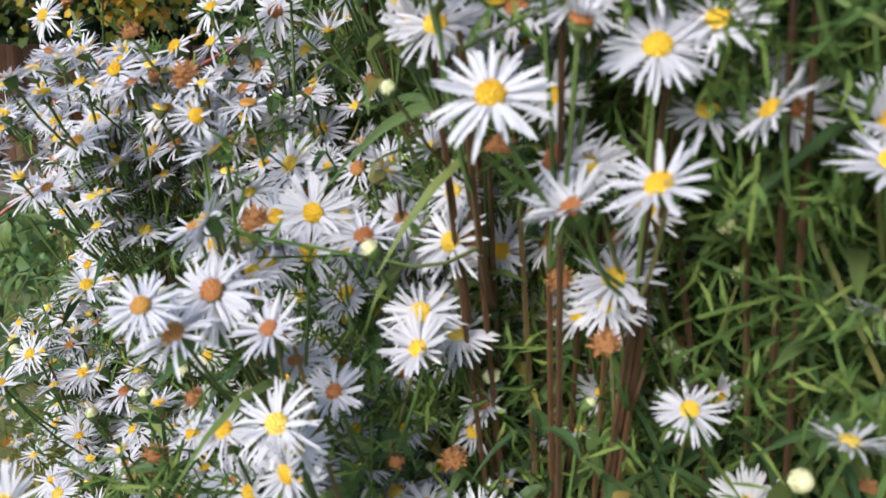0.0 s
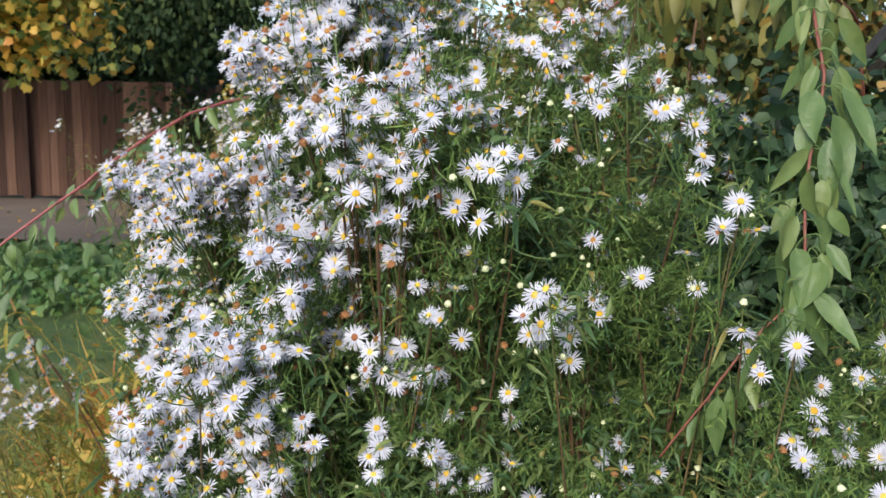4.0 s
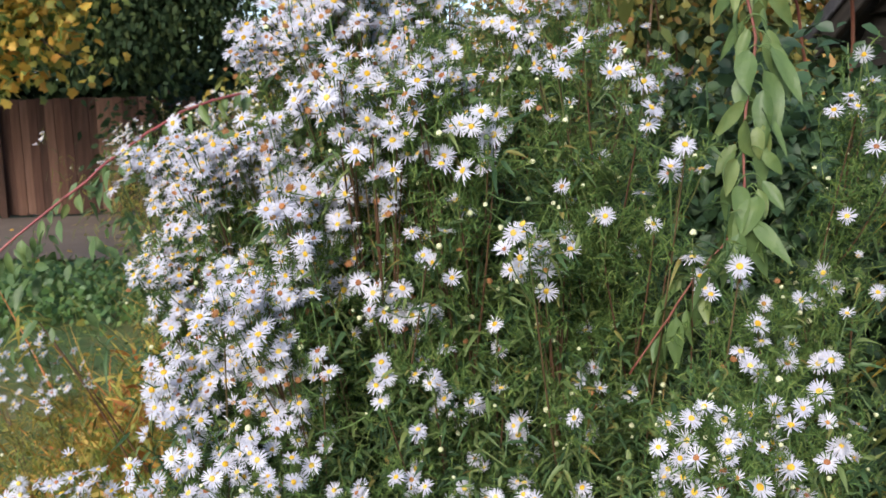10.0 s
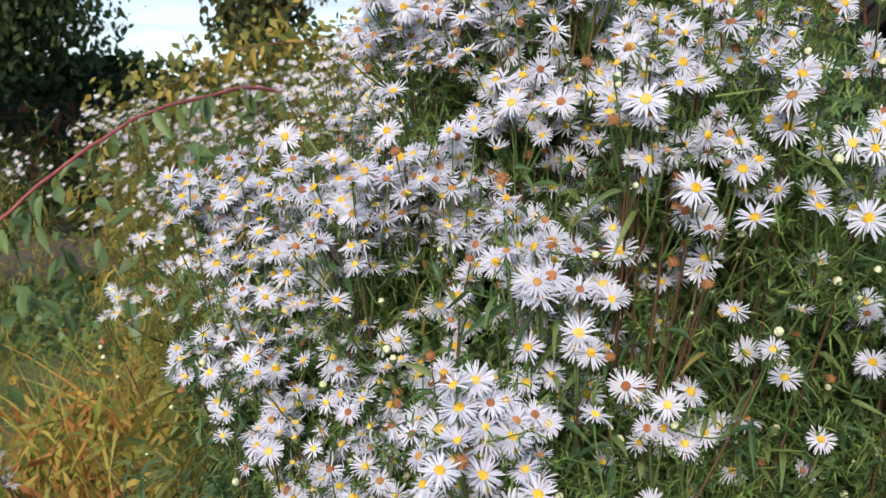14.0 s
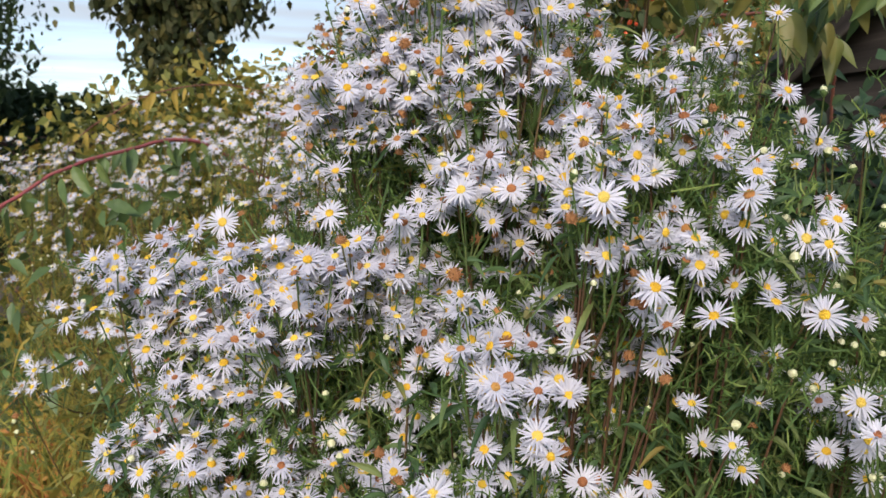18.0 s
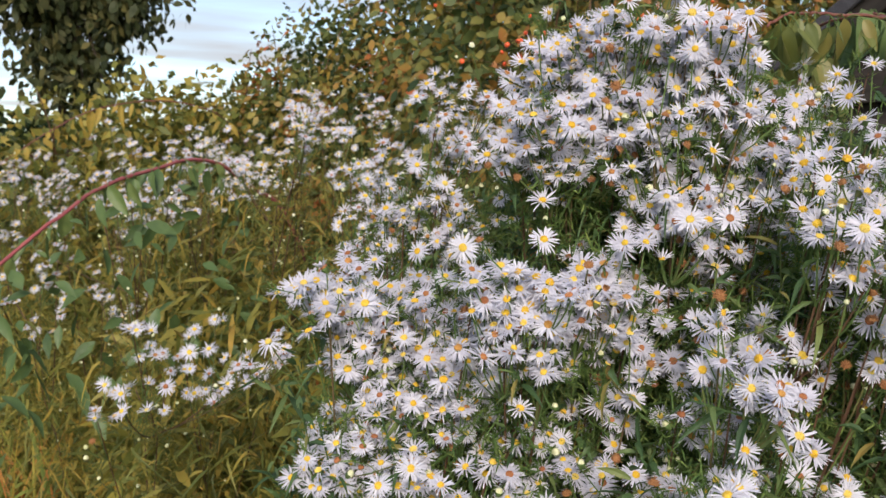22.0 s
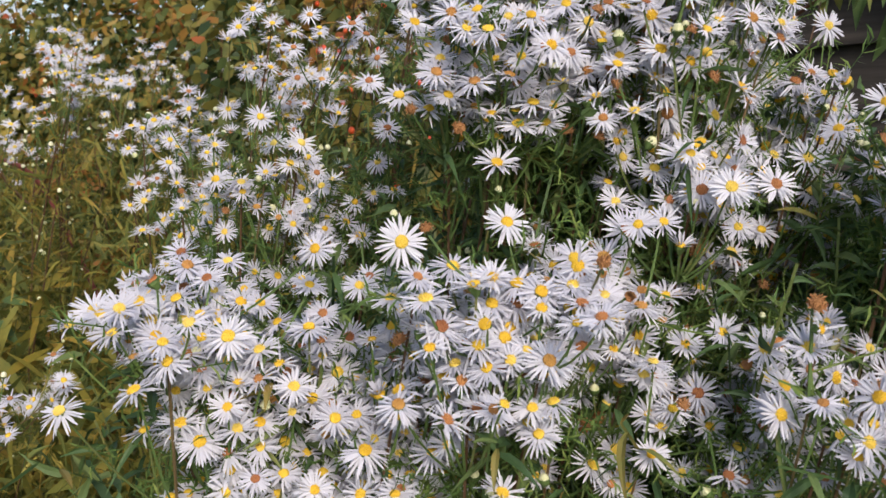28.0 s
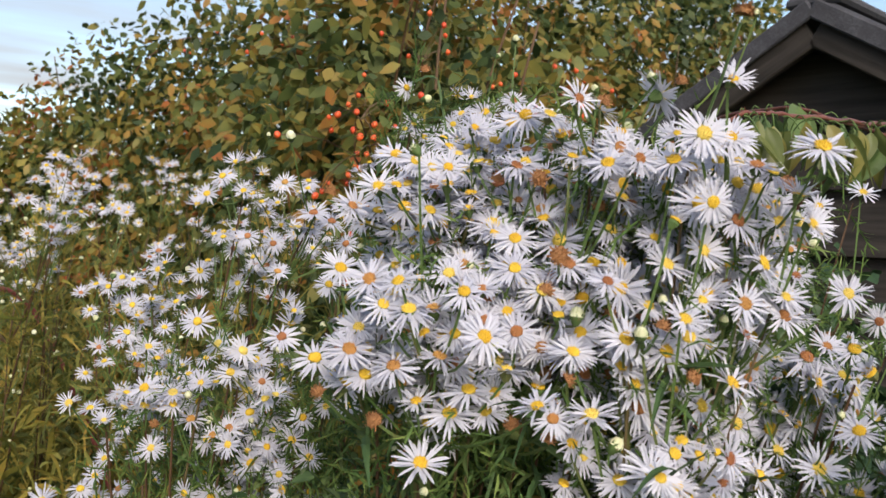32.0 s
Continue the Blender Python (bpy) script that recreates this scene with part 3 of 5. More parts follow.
def free_spot(p, gap):
    """True, and taken from then on, where no other head stands within gap."""
    c = tuple(int(math.floor(x / 0.02)) for x in p)
    for i in (-1, 0, 1):
        for j in (-1, 0, 1):
            for k in (-1, 0, 1):
                for q in HEAD_SPOTS.get((c[0] + i, c[1] + j, c[2] + k), ()):
                    if abs(q[0] - p[0]) < gap and abs(q[1] - p[1]) < gap and abs(q[2] - p[2]) < gap:
                        return False
    HEAD_SPOTS.setdefault(c, []).append(p)
    return True


SPECS = []
ALL_TIPS = []


def aster(base, tips, **traits):
    """Notes one aster; all are grown once every tip is known."""
    SPECS.append((base, tips, traits))
    ALL_TIPS.extend((np.array(tips, float) / 1000.0).tolist())


def behind(p, facing, gap, deep=True):
    """Moves leaves p back until they stand gap behind the nearest spray."""
    a = unit(np.cross(facing, [0, 0, 1.0]))
    c = np.cross(a, facing)
    t = np.array(ALL_TIPS)
    lat_t, lat_p = np.stack([t @ a, t @ c], 1), np.stack([p @ a, p @ c], 1)
    d_t = t @ facing
    for s in range(0, len(p), 4000):
        q = slice(s, s + 4000)
        d2 = ((lat_p[q, None] - lat_t[None]) ** 2).sum(2)
        d2 = d2 + 0.02 * np.maximum(0, (p[q] @ facing)[:, None] - d_t[None] - 0.25) ** 2
        limit = np.min(np.where(d2 < 0.045 ** 2, d_t[None] + 0 * d2, 99), axis=1)
        near_one = d_t[np.argmin(d2, axis=1)]
        limit = (np.where(limit > 50, near_one, np.maximum(limit, near_one - 0.06)) if deep else near_one) - gap
        p[q] -= facing * np.clip((p[q] @ facing) - limit, 0, 0.3)[:, None]
    return p


# leafy hollows between the sprays, with few heads: x, y, z, radius
HOLLOWS = np.array([(-0.097, 0.32, 1.196, 0.05), (0.005, 0.157, 1.255, 0.04), (0.02, 0.649, 1.329, 0.06), (0.021, 0.455, 1.328, 0.05), (-0.118, 0.4, 1.213, 0.04), (-0.096, 0.268, 1.189, 0.05),
                    (0.013, 0.115, 1.238, 0.045), (0.038, 0.704, 1.401, 0.045), (0.022, 0.622, 1.326, 0.05), (0.082, 0.53, 1.327, 0.05), (0.138, 0.268, 1.133, 0.06), (0.238, 0.265, 1.302, 0.06),
                    (0.303, 0.234, 1.181, 0.06), (0.128, 0.483, 1.367, 0.055), (0.086, 0.535, 1.338, 0.05), (0.065, 0.724, 1.321, 0.05), (0.048, 0.6, 1.313, 0.045), (0.014, 0.458, 1.331, 0.05),
                    (0.081, 0.508, 1.335, 0.05), (0.022, 0.519, 1.303, 0.045), (-0.162, 0.299, 1.354, 0.04), (-0.198, 0.236, 1.226, 0.045), (-0.22, 0.53, 1.35, 0.045), (-0.15, 0.46, 1.355, 0.04)])


def in_hollow(p):
    return bool((np.linalg.norm(HOLLOWS[:, :3] - p, axis=1) < HOLLOWS[:, 3]).any())


def grow(base, tips, seed, fill=3.0, buds=2.0, spent=0.3, green=1.0, near=True, radius=0.0129, facing=FACING, leaf=LEAF, sprig=1.0, leaf_scale=1.0, up=0.3, singles=150,
          label="white aster with crowded daisy flowers and thin reddish stems", brown=0.25):
    """One aster: stems from base, a spray of heads round each tip (mm)."""
    rng = np.random.default_rng(seed)
    root = thing("aster_plant", label, "flower", "asters", at=(base[0], base[1], 0))
    b = np.array([base[0], base[1], 0.0])
    tips = np.array(tips, float) / 1000.0
    n = len(tips)
    facing = unit(np.array(facing, float))
    # heads: one on each tip, the others between neighbouring tips
    heads = []
    for p in tips:
        if free_spot(p, 0.010):
            heads.append(p)
    want = int(len(tips) * fill)
    dist = np.linalg.norm(tips[:, None] - tips[None], axis=2)
    tries = 0
    while want > 0 and tries < 9000:
        tries += 1
        i = int(rng.integers(n))
        near_i = np.argsort(dist[i])[1:6]
        near_i = [k for k in near_i if dist[i, k] < (0.14 if near else 0.3)]
        q = tips[i].copy()
        if near_i and rng.random() < 0.7:
            q += (tips[near_i[int(rng.integers(len(near_i)))]] - q) * rng.uniform(0.1, 0.8)
        q += rng.normal(0, 0.017, 3) + facing * -abs(rng.normal(0.006, 0.016))
        if not (near and in_hollow(q) and rng.random() < 0.93) and free_spot(q, 0.0076):
            heads.append(q)
            want -= 1
    heads = np.array(heads)
    # the foremost heads come first
    heads = heads[np.argsort(-(heads @ facing))]
    m = len(heads)
    normals = unit(facing + rng.normal(0, 0.45, (m, 3)) + np.array([-0.3 * up, 0, up]))
    turn = frames_along(normals, rng.uniform(0, 6.28, m))
    sizes = radius * rng.uniform(0.78, 1.12, m)
    kinds = rng.choice(len(RAYS), m, p=[0.15, 0.14, 0.12, 0.12, 0.11, 0.13, 0.06, 0.06, 0.06, 0.05])
    stalks, budheap, dry = Heap(), Heap(), Heap()
    loc = heads - b
    is_brown = rng.random(m) < brown
    for i in range(min(m, singles if near else singles // 3)):
        mat = Matrix(turn[i].tolist()).to_4x4()
        mat.translation = loc[i]
        o = part("flower_head", RAYS[kinds[i]] if near else FAR_HEADS[int(is_brown[i])][kinds[i] % 5], root)
        o.matrix_basis = mat @ Matrix.Diagonal((sizes[i],) * 3 + (1,))
        if near:
            part("disc", (DISCS_B if is_brown[i] else DISCS_Y)[i % 2], o)
    rest = np.arange(m) >= (singles if near else singles // 3)
    if rest.any():
        more = Heap()
        for k in range(5):
            q = rest & (kinds % 5 == k)
            more.stamp(*FAR_FORMS[k], loc[q], turn[q], sizes[q], 0)
        for k in (0, 1):
            q = rest & (is_brown == bool(k))
            more.stamp(DISC_V, DISC_F, loc[q], turn[q], sizes[q], 1 + k)
        part("inner_bloom", more.mesh("inner_bloom", [WHITE_FAR, DISC_YELLOW, DISC_BROWN]), root, "crowded white heads further inside the plant", "stuff")
    # the reddish stems and their side branches
    stem_n = max(2, n // 7)
    order = np.argsort(np.arctan2(tips[:, 0] - tips[:, 0].mean(), tips[:, 2] - tips[:, 2].mean()))
    groups = np.array_split(order, stem_n)
    nodes = []
    for g in groups:
        c = tips[g].mean(0)
        top = c - facing * 0.05 + np.array([0, 0, -0.04])
        foot = rng.normal(0, 0.06, 3) * np.array([1, 1, 0])
        line = bend(foot, top - b, np.array([rng.normal(0, 0.02), 0.05 + rng.normal(0, 0.02), 0.05]), 16)
        line[1:-1] += np.cumsum(rng.normal(0, 0.004, (14, 3)), 0) * 0.5
        hs = Heap()
        hs.tube(line, 0.0014, 0.0009, 6)
        part("stem", hs.mesh("stem", [STEM], True), root)
        for i in g:
            k = int(rng.integers(9, 15))
            d = tips[i] - b - facing * 0.012
            br = bend(line[k], d, np.array([0, 0, -0.015]), 7)
            stalks.tube(br, 0.0015, 0.0008, 4, 1)
            nodes.append(br)
        nodes.append(line[9:])
    nodes = np.concatenate(nodes)
    sprig_mat = LEAF_SPRIG if leaf is LEAF else leaf
    # stalks and cups of the heads
    for i in range(m):
        p = loc[i] - normals[i] * sizes[i] * 0.3
        j = np.argmin(np.linalg.norm(nodes - (p - facing * 0.03 - np.array([0, 0, 0.03])), axis=1))
        stalks.tube(bend(nodes[j], p, np.array([0, 0, -0.006]), 5), 0.0008, 0.0007, 3, 0)
    stalks.stamp(CUP_V, CUP_F, loc - normals * (sizes * 0.06)[:, None], turn, sizes * 0.5, 0)
    # buds, half-open heads and spent heads on side shoots
    nb = int(n * buds * 0.7)
    pick = nodes[rng.integers(len(nodes), size=nb)]
    bp = pick + rng.normal(0, 0.022, (nb, 3)) + facing * rng.uniform(0.0, 0.03, nb)[:, None] + np.array([0, 0, 0.015])
    bd = unit(facing * 0.6 + rng.normal(0, 0.5, (nb, 3)) + np.array([0, 0, 0.8]))
    bt = frames_along(bd, rng.uniform(0, 6, nb))
    bs = rng.uniform(0.0038, 0.0072, nb)
    for i in range(nb):
        stalks.tube(bend(pick[i], bp[i] - bd[i] * bs[i] * 0.6, (0, 0, -0.004), 4), 0.0007, 0.0006, 3, 0)
    if near:
        for i in range(nb):
            o = part("bud", BUD_MESHES[i % 3], root, "small round cream bud in a green cup")
            mat = Matrix(bt[i].tolist()).to_4x4()
            mat.translation = bp[i]
            o.matrix_basis = mat @ Matrix.Diagonal((bs[i],) * 3 + (1,))
    elif nb:
        budheap.stamp(BUD_V, BUD_F, bp, bt, bs, 0)
        budheap.stamp(CUP_V, CUP_F, bp - bd * (bs * 0.1)[:, None], bt, bs, 1)
        part("bud_cluster", budheap.mesh("bud_cluster", [CREAM, STALK], True), root, "small round cream buds in green cups", "stuff")
    ns = int(n * spent)
    if ns:
        sp = []
        for _ in range(ns * 40):
            q = loc[int(rng.integers(m))] + rng.normal(0, 0.014, 3) + facing * rng.uniform(-0.004, 0.008)
            if len(sp) < ns and free_spot(q + b, 0.0085):
                sp.append(q)
        sp, ns = np.array(sp), len(sp)
        sd = unit(facing * 0.7 + rng.normal(0, 0.4, (ns, 3)) + np.array([0, 0, 0.6]))
        st = frames_along(sd, rng.uniform(0, 6, ns))
        me = None
        for i in range(ns):
            if me is None:
                hh = Heap()
                hh.add(TUFT_V, TUFT_F)
                me = hh.mesh("spent_head", [SPENT])
                SPENT_MESH.append(me)
            o = part("spent_head", SPENT_MESH[0], root, "dry brown spent head")
            mat = Matrix(st[i].tolist()).to_4x4()
            mat.translation = sp[i]
            o.matrix_basis = mat @ Matrix.Diagonal((rng.uniform(0.006, 0.0088),) * 3 + (1,))
            stalks.tube(bend(sp[i] - sd[i] * 0.004, nodes[np.argmin(np.linalg.norm(nodes - sp[i] + facing * 0.02, axis=1))], (0, 0, -0.004), 4), 0.0008, 0.0008, 3, 0)
    part("stalk", stalks.mesh("stalk", [STALK, STEM]), root, "thin green flower stalks", "stuff")
    # fine leafy side shoots
    fol = Heap()
    ns2 = int(n * (25 if near else 12) * green * max(sprig, 1.35 if near else 0))
    at = nodes[rng.integers(len(nodes), size=ns2)] + rng.normal(0, 0.012, (ns2, 3))
    if near:
        # a third of them spread through the plant between its sprays
        k2 = ns2 // 3
        mix = rng.dirichlet((1, 1, 1), k2)
        trio = tips[rng.integers(n, size=(k2, 3))]
        at[:k2] = (trio * mix[:, :, None]).sum(1) - b - facing * rng.uniform(0.01, 0.08, k2)[:, None] + rng.normal(0, 0.02, (k2, 3))
        at = behind(at + b, facing, 0.006, False) - b
    sh = unit(rng.normal(0, 0.7, (ns2, 3)) + facing * 0.25 + np.array([0, 0, 0.45]))
    ln = rng.uniform(0.018, 0.045, ns2)
    for u in np.linspace(0.06, 1.0, 7):
        p = at + sh * (ln * u)[:, None]
        for _ in range(2):
            blades(fol, rng, p, sh * 0.5 + rng.normal(0, 0.7, (ns2, 3)), rng.uniform(0.0045, 0.0115, ns2) * (1.0 if near else 1.4), np.full(ns2, 0.0017 if near else 0.004), 0.1, 2 if near else 1, mat=1, curl=0.5)
    shoots = np.stack([at, at + sh * (ln * 0.5)[:, None], at + sh * ln[:, None]], 1)
    fol.strips(shoots, unit(np.cross(sh, rng.normal(size=(ns2, 3)))), np.full((ns2, 3), 0.0011), mat=1)
    # longer willow-like leaves on the stems and inside the plant
    old = Heap()
    nl = int(n * (24 if near else 80) * green)
    at = nodes[rng.integers(len(nodes), size=nl)]
    at = at - facing * np.abs(rng.normal(0.025, 0.055, nl))[:, None] + rng.normal(0, 0.03, (nl, 3)) - np.array([0, 0, 1.0]) * np.abs(rng.normal(0, 0.07, nl))[:, None]
    at = behind(at + b, facing, 0.022, False) - b
    way = rng.normal(0, 0.8, (nl, 3)) + facing * 0.3 + np.array([0, 0, 0.2])
    big = rng.random(nl) < (0.0 if near else 0.2)
    blades(old, rng, at[big], way[big], leaf_scale * rng.uniform(0.022, 0.048, big.sum()), leaf_scale ** 0.5 * rng.uniform(0.0035, 0.0062, big.sum()), 0.6, 4, 0.14, 0, 0.7)
    blades(fol, rng, at[~big], way[~big], rng.uniform(0.007, 0.014, (~big).sum()), rng.uniform(0.0013, 0.0022, (~big).sum()), 0.3, 2)
    # leafy shoots: lance leaves spiralling up short stems
    if near:
        n3 = int(n * 8 * green)
        at = nodes[rng.integers(len(nodes), size=n3)] - facing * np.abs(rng.normal(0.02, 0.04, n3))[:, None] + rng.normal(0, 0.035, (n3, 3)) - np.array([0, 0, 1.0]) * np.abs(rng.normal(0.02, 0.06, n3))[:, None]
        at = behind(at + b, facing, 0.035, False) - b
        sh = unit(rng.normal(0, 0.45, (n3, 3)) + facing * 0.3 + np.array([0, 0, 0.9]))
        ln = rng.uniform(0.04, 0.085, n3)
        size = rng.uniform(0.02, 0.04, n3)
        a1 = unit(np.cross(sh, rng.normal(size=(n3, 3))))
        a2 = np.cross(sh, a1)
        for j in range(9):
            t = 2.39996 * j
            blades(old, rng, at + sh * (ln * j / 8)[:, None], sh * 0.55 + a1 * math.cos(t) + a2 * math.sin(t), size * rng.uniform(0.7, 1.15, n3) * (1.15 - 0.07 * j), rng.uniform(0.0042, 0.0068, n3), 0.45, 4, 0.16, 1, 0.3)
        old.strips(np.stack([at, at + sh * (ln * 0.5)[:, None], at + sh * ln[:, None]], 1), a1, np.full((n3, 3), 0.0016), mat=1)
    # leaves down the stems
    nd = int(n * (46 if near else 60) * green)
    h0 = rng.uniform(0.15, 0.95, nd)
    top = tips[rng.integers(n, size=nd)] - b - facing * 0.1
    at = top * h0[:, None] * np.array([1, 1, 1]) + rng.normal(0, 0.045, (nd, 3))
    at[:, 2] = np.maximum(at[:, 2], 0.05)
    at = behind(at + b, facing, 0.1) - b
    at[:, 2] = np.maximum(at[:, 2], 0.03)
    blades(old, rng, at, rng.normal(0, 0.8, (nd, 3)) + facing * 0.3, leaf_scale ** 0.5 * rng.uniform(0.025, 0.05, nd), rng.uniform(0.004, 0.0075, nd), 0.7, 4, 0.0, 0, 0.55)
    # LEAF_INNER colours the shaded voids dark behind the sprays
    part("old_leaves", old.mesh("old_leaves", [LEAF_INNER if leaf is LEAF else leaf, LEAF_LANCE]), root, "drooping leaves, mostly darkened for inner shade, some brown or orange", "stuff")
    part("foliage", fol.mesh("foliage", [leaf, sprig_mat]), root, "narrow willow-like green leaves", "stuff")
    return root


SPENT_MESH = []


# ---------------------------------------------------------------- the flowering bush
aster((-0.10, 0.69), [(-122, 497, 1082), (-231, 573, 1112), (-257, 533, 1129), (-207, 540, 1135), (-170, 509, 1141), (-137, 529, 1151), (-228, 536, 1157), (-233, 588, 1169), (-183, 532, 1171), (-199, 525, 1182), (-194, 571, 1192), (-169, 467, 1198), (-219, 541, 1198), (-173, 485, 1205), (-170, 487, 1222), (-219, 558, 1229), (-157, 509, 1235), (-204, 538, 1240), (-160, 479, 1243), (-120, 500, 1246), (-218, 545, 1256), (-178, 507, 1260), (-263, 525, 1271), (-210, 559, 1283), (-229, 570, 1293), (-256, 563, 1296)],
      seed=100, fill=16, up=1.2, buds=2.0, spent=0.32, green=1.1)
aster((-0.02, 0.46), [(-31, 385, 962), (-183, 322, 971), (-202, 333, 999), (-162, 393, 1000), (-106, 330, 1003), (-56, 304, 1019), (-132, 359, 1023), (-220, 323, 1034), (-115, 354, 1042), (-193, 349, 1062), (-68, 242, 1070), (-35, 209, 1095), (-117, 387, 1096), (-105, 245, 1105), (-69, 281, 1137), (-62, 242, 1144), (-135, 245, 1149), (-134, 217, 1150), (-105, 262, 1156), (-93, 239, 1164), (-110, 224, 1169)],
      seed=101, fill=10, up=0.6, buds=2.0, spent=1.10, green=1.1)
aster((-0.01, 0.56), [(-156, 424, 1081), (-142, 437, 1210), (-79, 357, 1210), (-71, 413, 1255), (-155, 371, 1274), (-54, 390, 1278), (-27, 435, 1279), (-175, 398, 1281), (-157, 396, 1282), (-68, 367, 1283), (-145, 425, 1283), (-70, 392, 1284), (-110, 385, 1288), (-130, 404, 1293), (-81, 388, 1306), (-162, 399, 1312)],
      seed=102, fill=13, up=0.7, buds=2.0, spent=1.10, green=1.1)
aster((0.07, 0.64), [(47, 536, 1319), (-62, 452, 1412), (-95, 439, 1414), (-75, 446, 1422), (-97, 477, 1430), (44, 463, 1433), (-46, 424, 1441), (-27, 457, 1462), (-35, 486, 1464), (-17, 476, 1465), (-34, 516, 1480), (-30, 535, 1481), (-32, 478, 1488), (-46, 494, 1493), (57, 541, 1524)],
      seed=103, fill=23, up=0.85, buds=2.0, spent=1.10, green=1.1)
aster((0.08, 0.47), [(-17, 417, 1096), (-53, 334, 1134), (29, 278, 1138), (25, 319, 1146), (24, 300, 1153), (-63, 286, 1161), (-64, 269, 1165), (-28, 286, 1166), (-27, 328, 1198), (-4, 369, 1211), (-23, 318, 1214), (0, 281, 1217), (-18, 384, 1222), (34, 309, 1230), (-47, 228, 1233), (-14, 315, 1233), (-68, 265, 1237), (27, 301, 1243), (-15, 363, 1248), (-78, 270, 1254), (-68, 248, 1259), (13, 320, 1265), (-30, 309, 1269), (-20, 284, 1271), (8, 372, 1287)],
      seed=104, fill=6, buds=2.0, spent=1.10, green=1.1, leaf_scale=0.6, sprig=1.7)
aster((0.10, 0.53), [(-41, 349, 1350), (21, 361, 1353), (-19, 380, 1360), (-23, 361, 1374), (-5, 379, 1379), (5, 396, 1414), (-15, 360, 1426), (-48, 363, 1427), (-9, 389, 1431), (28, 335, 1444), (36, 355, 1447), (-29, 417, 1449), (19, 336, 1479), (3, 348, 1479), (29, 357, 1481), (10, 386, 1485), (-9, 409, 1509), (-25, 351, 1516)],
      seed=105, fill=11, buds=2.0, spent=1.10, green=1.1)
aster((0.18, 0.38), [(74, 193, 1191), (67, 287, 1225), (108, 191, 1246), (54, 231, 1266), (97, 191, 1290), (54, 210, 1304), (47, 195, 1307), (135, 170, 1309), (146, 182, 1310), (41, 253, 1311), (41, 270, 1313), (46, 256, 1331), (69, 181, 1332), (29, 264, 1338), (46, 218, 1341), (102, 245, 1347), (70, 173, 1363), (39, 229, 1363), (133, 239, 1367), (120, 225, 1368), (61, 196, 1371), (73, 266, 1383), (84, 228, 1388), (96, 240, 1389), (71, 249, 1416)],
      seed=106, fill=3.2, buds=2.9, spent=0.32, green=1.3, leaf_scale=0.6, sprig=1.7)
aster((0.18, 0.53), [(64, 380, 1262), (69, 345, 1273), (31, 403, 1283), (25, 375, 1284), (32, 413, 1303), (64, 326, 1322), (75, 355, 1348), (102, 340, 1357), (72, 374, 1376), (82, 329, 1376), (73, 346, 1376), (45, 365, 1377), (42, 385, 1378), (76, 337, 1390), (71, 323, 1404), (55, 305, 1410), (254, 441, 1429), (238, 422, 1462), (93, 405, 1509), (96, 416, 1521)],
      seed=107, fill=5, buds=3.0, spent=0.32, green=1.4, leaf_scale=0.6, sprig=1.7)
aster((0.19, 0.42), [(213, 294, 930), (141, 283, 936), (69, 243, 987), (101, 247, 1022), (30, 240, 1027), (166, 250, 1028), (83, 232, 1046), (48, 300, 1075), (77, 278, 1093), (156, 233, 1106), (96, 267, 1112), (83, 256, 1119), (52, 258, 1120), (23, 256, 1125), (81, 313, 1171)],
      seed=108, fill=2.6, buds=3.2, spent=0.32, green=1.4, leaf_scale=0.6, sprig=1.7)
aster((0.35, 0.39), [(237, 207, 1003), (322, 265, 1007), (281, 251, 1019), (271, 271, 1082), (225, 229, 1165), (333, 280, 1171), (202, 207, 1173), (200, 211, 1191), (241, 227, 1192), (188, 201, 1195), (202, 244, 1197), (225, 207, 1201), (323, 202, 1212), (264, 214, 1217), (162, 131, 1226), (229, 224, 1253), (279, 352, 1270), (306, 319, 1277), (348, 187, 1291), (334, 153, 1296), (225, 248, 1327), (302, 181, 1359), (208, 250, 1383), (218, 216, 1387), (242, 198, 1403)],
      seed=109, fill=1.8, buds=5.9, spent=0.32, green=2.0, leaf_scale=0.6, sprig=1.7)
aster((0.51, 0.30), [(420, 87, 977), (322, 30, 1019), (337, 39, 1035), (401, 89, 1042), (300, 58, 1048), (527, 188, 1052), (421, 181, 1062), (379, 178, 1105), (420, 158, 1107), (438, 177, 1124), (571, 278, 1134), (390, 143, 1172), (352, 169, 1179)],
      seed=110, fill=1.5, buds=7.0, spent=0.32, green=2.3, leaf_scale=0.6)

# ---- filled in between the larger plants
aster((0.04, 0.48), [(-94, 291, 1080), (-101, 331, 1159), (89, 293, 1188), (56, 292, 1192), (-1, 311, 1199), (-63, 321, 1202), (40, 297, 1218), (64, 304, 1241), (-18, 317, 1248), (-3, 318, 1252), (43, 306, 1254), (26, 309, 1255), (70, 308, 1257), (29, 354, 1271), (28, 388, 1298)],
      seed=120, fill=2, buds=2.0, spent=0.3, green=0.8, leaf_scale=0.6, sprig=1.5)
aster((0.03, 0.83), [(5, 674, 1261), (28, 650, 1265), (-10, 688, 1266), (-73, 578, 1286), (-5, 688, 1289), (-18, 705, 1296), (10, 672, 1302), (-10, 697, 1308), (3, 685, 1313), (9, 680, 1330), (33, 657, 1339), (26, 668, 1363), (31, 665, 1403)],
      seed=121, fill=3, up=0.6, buds=2.0, spent=0.3, green=0.8, leaf_scale=0.6, sprig=1.5)
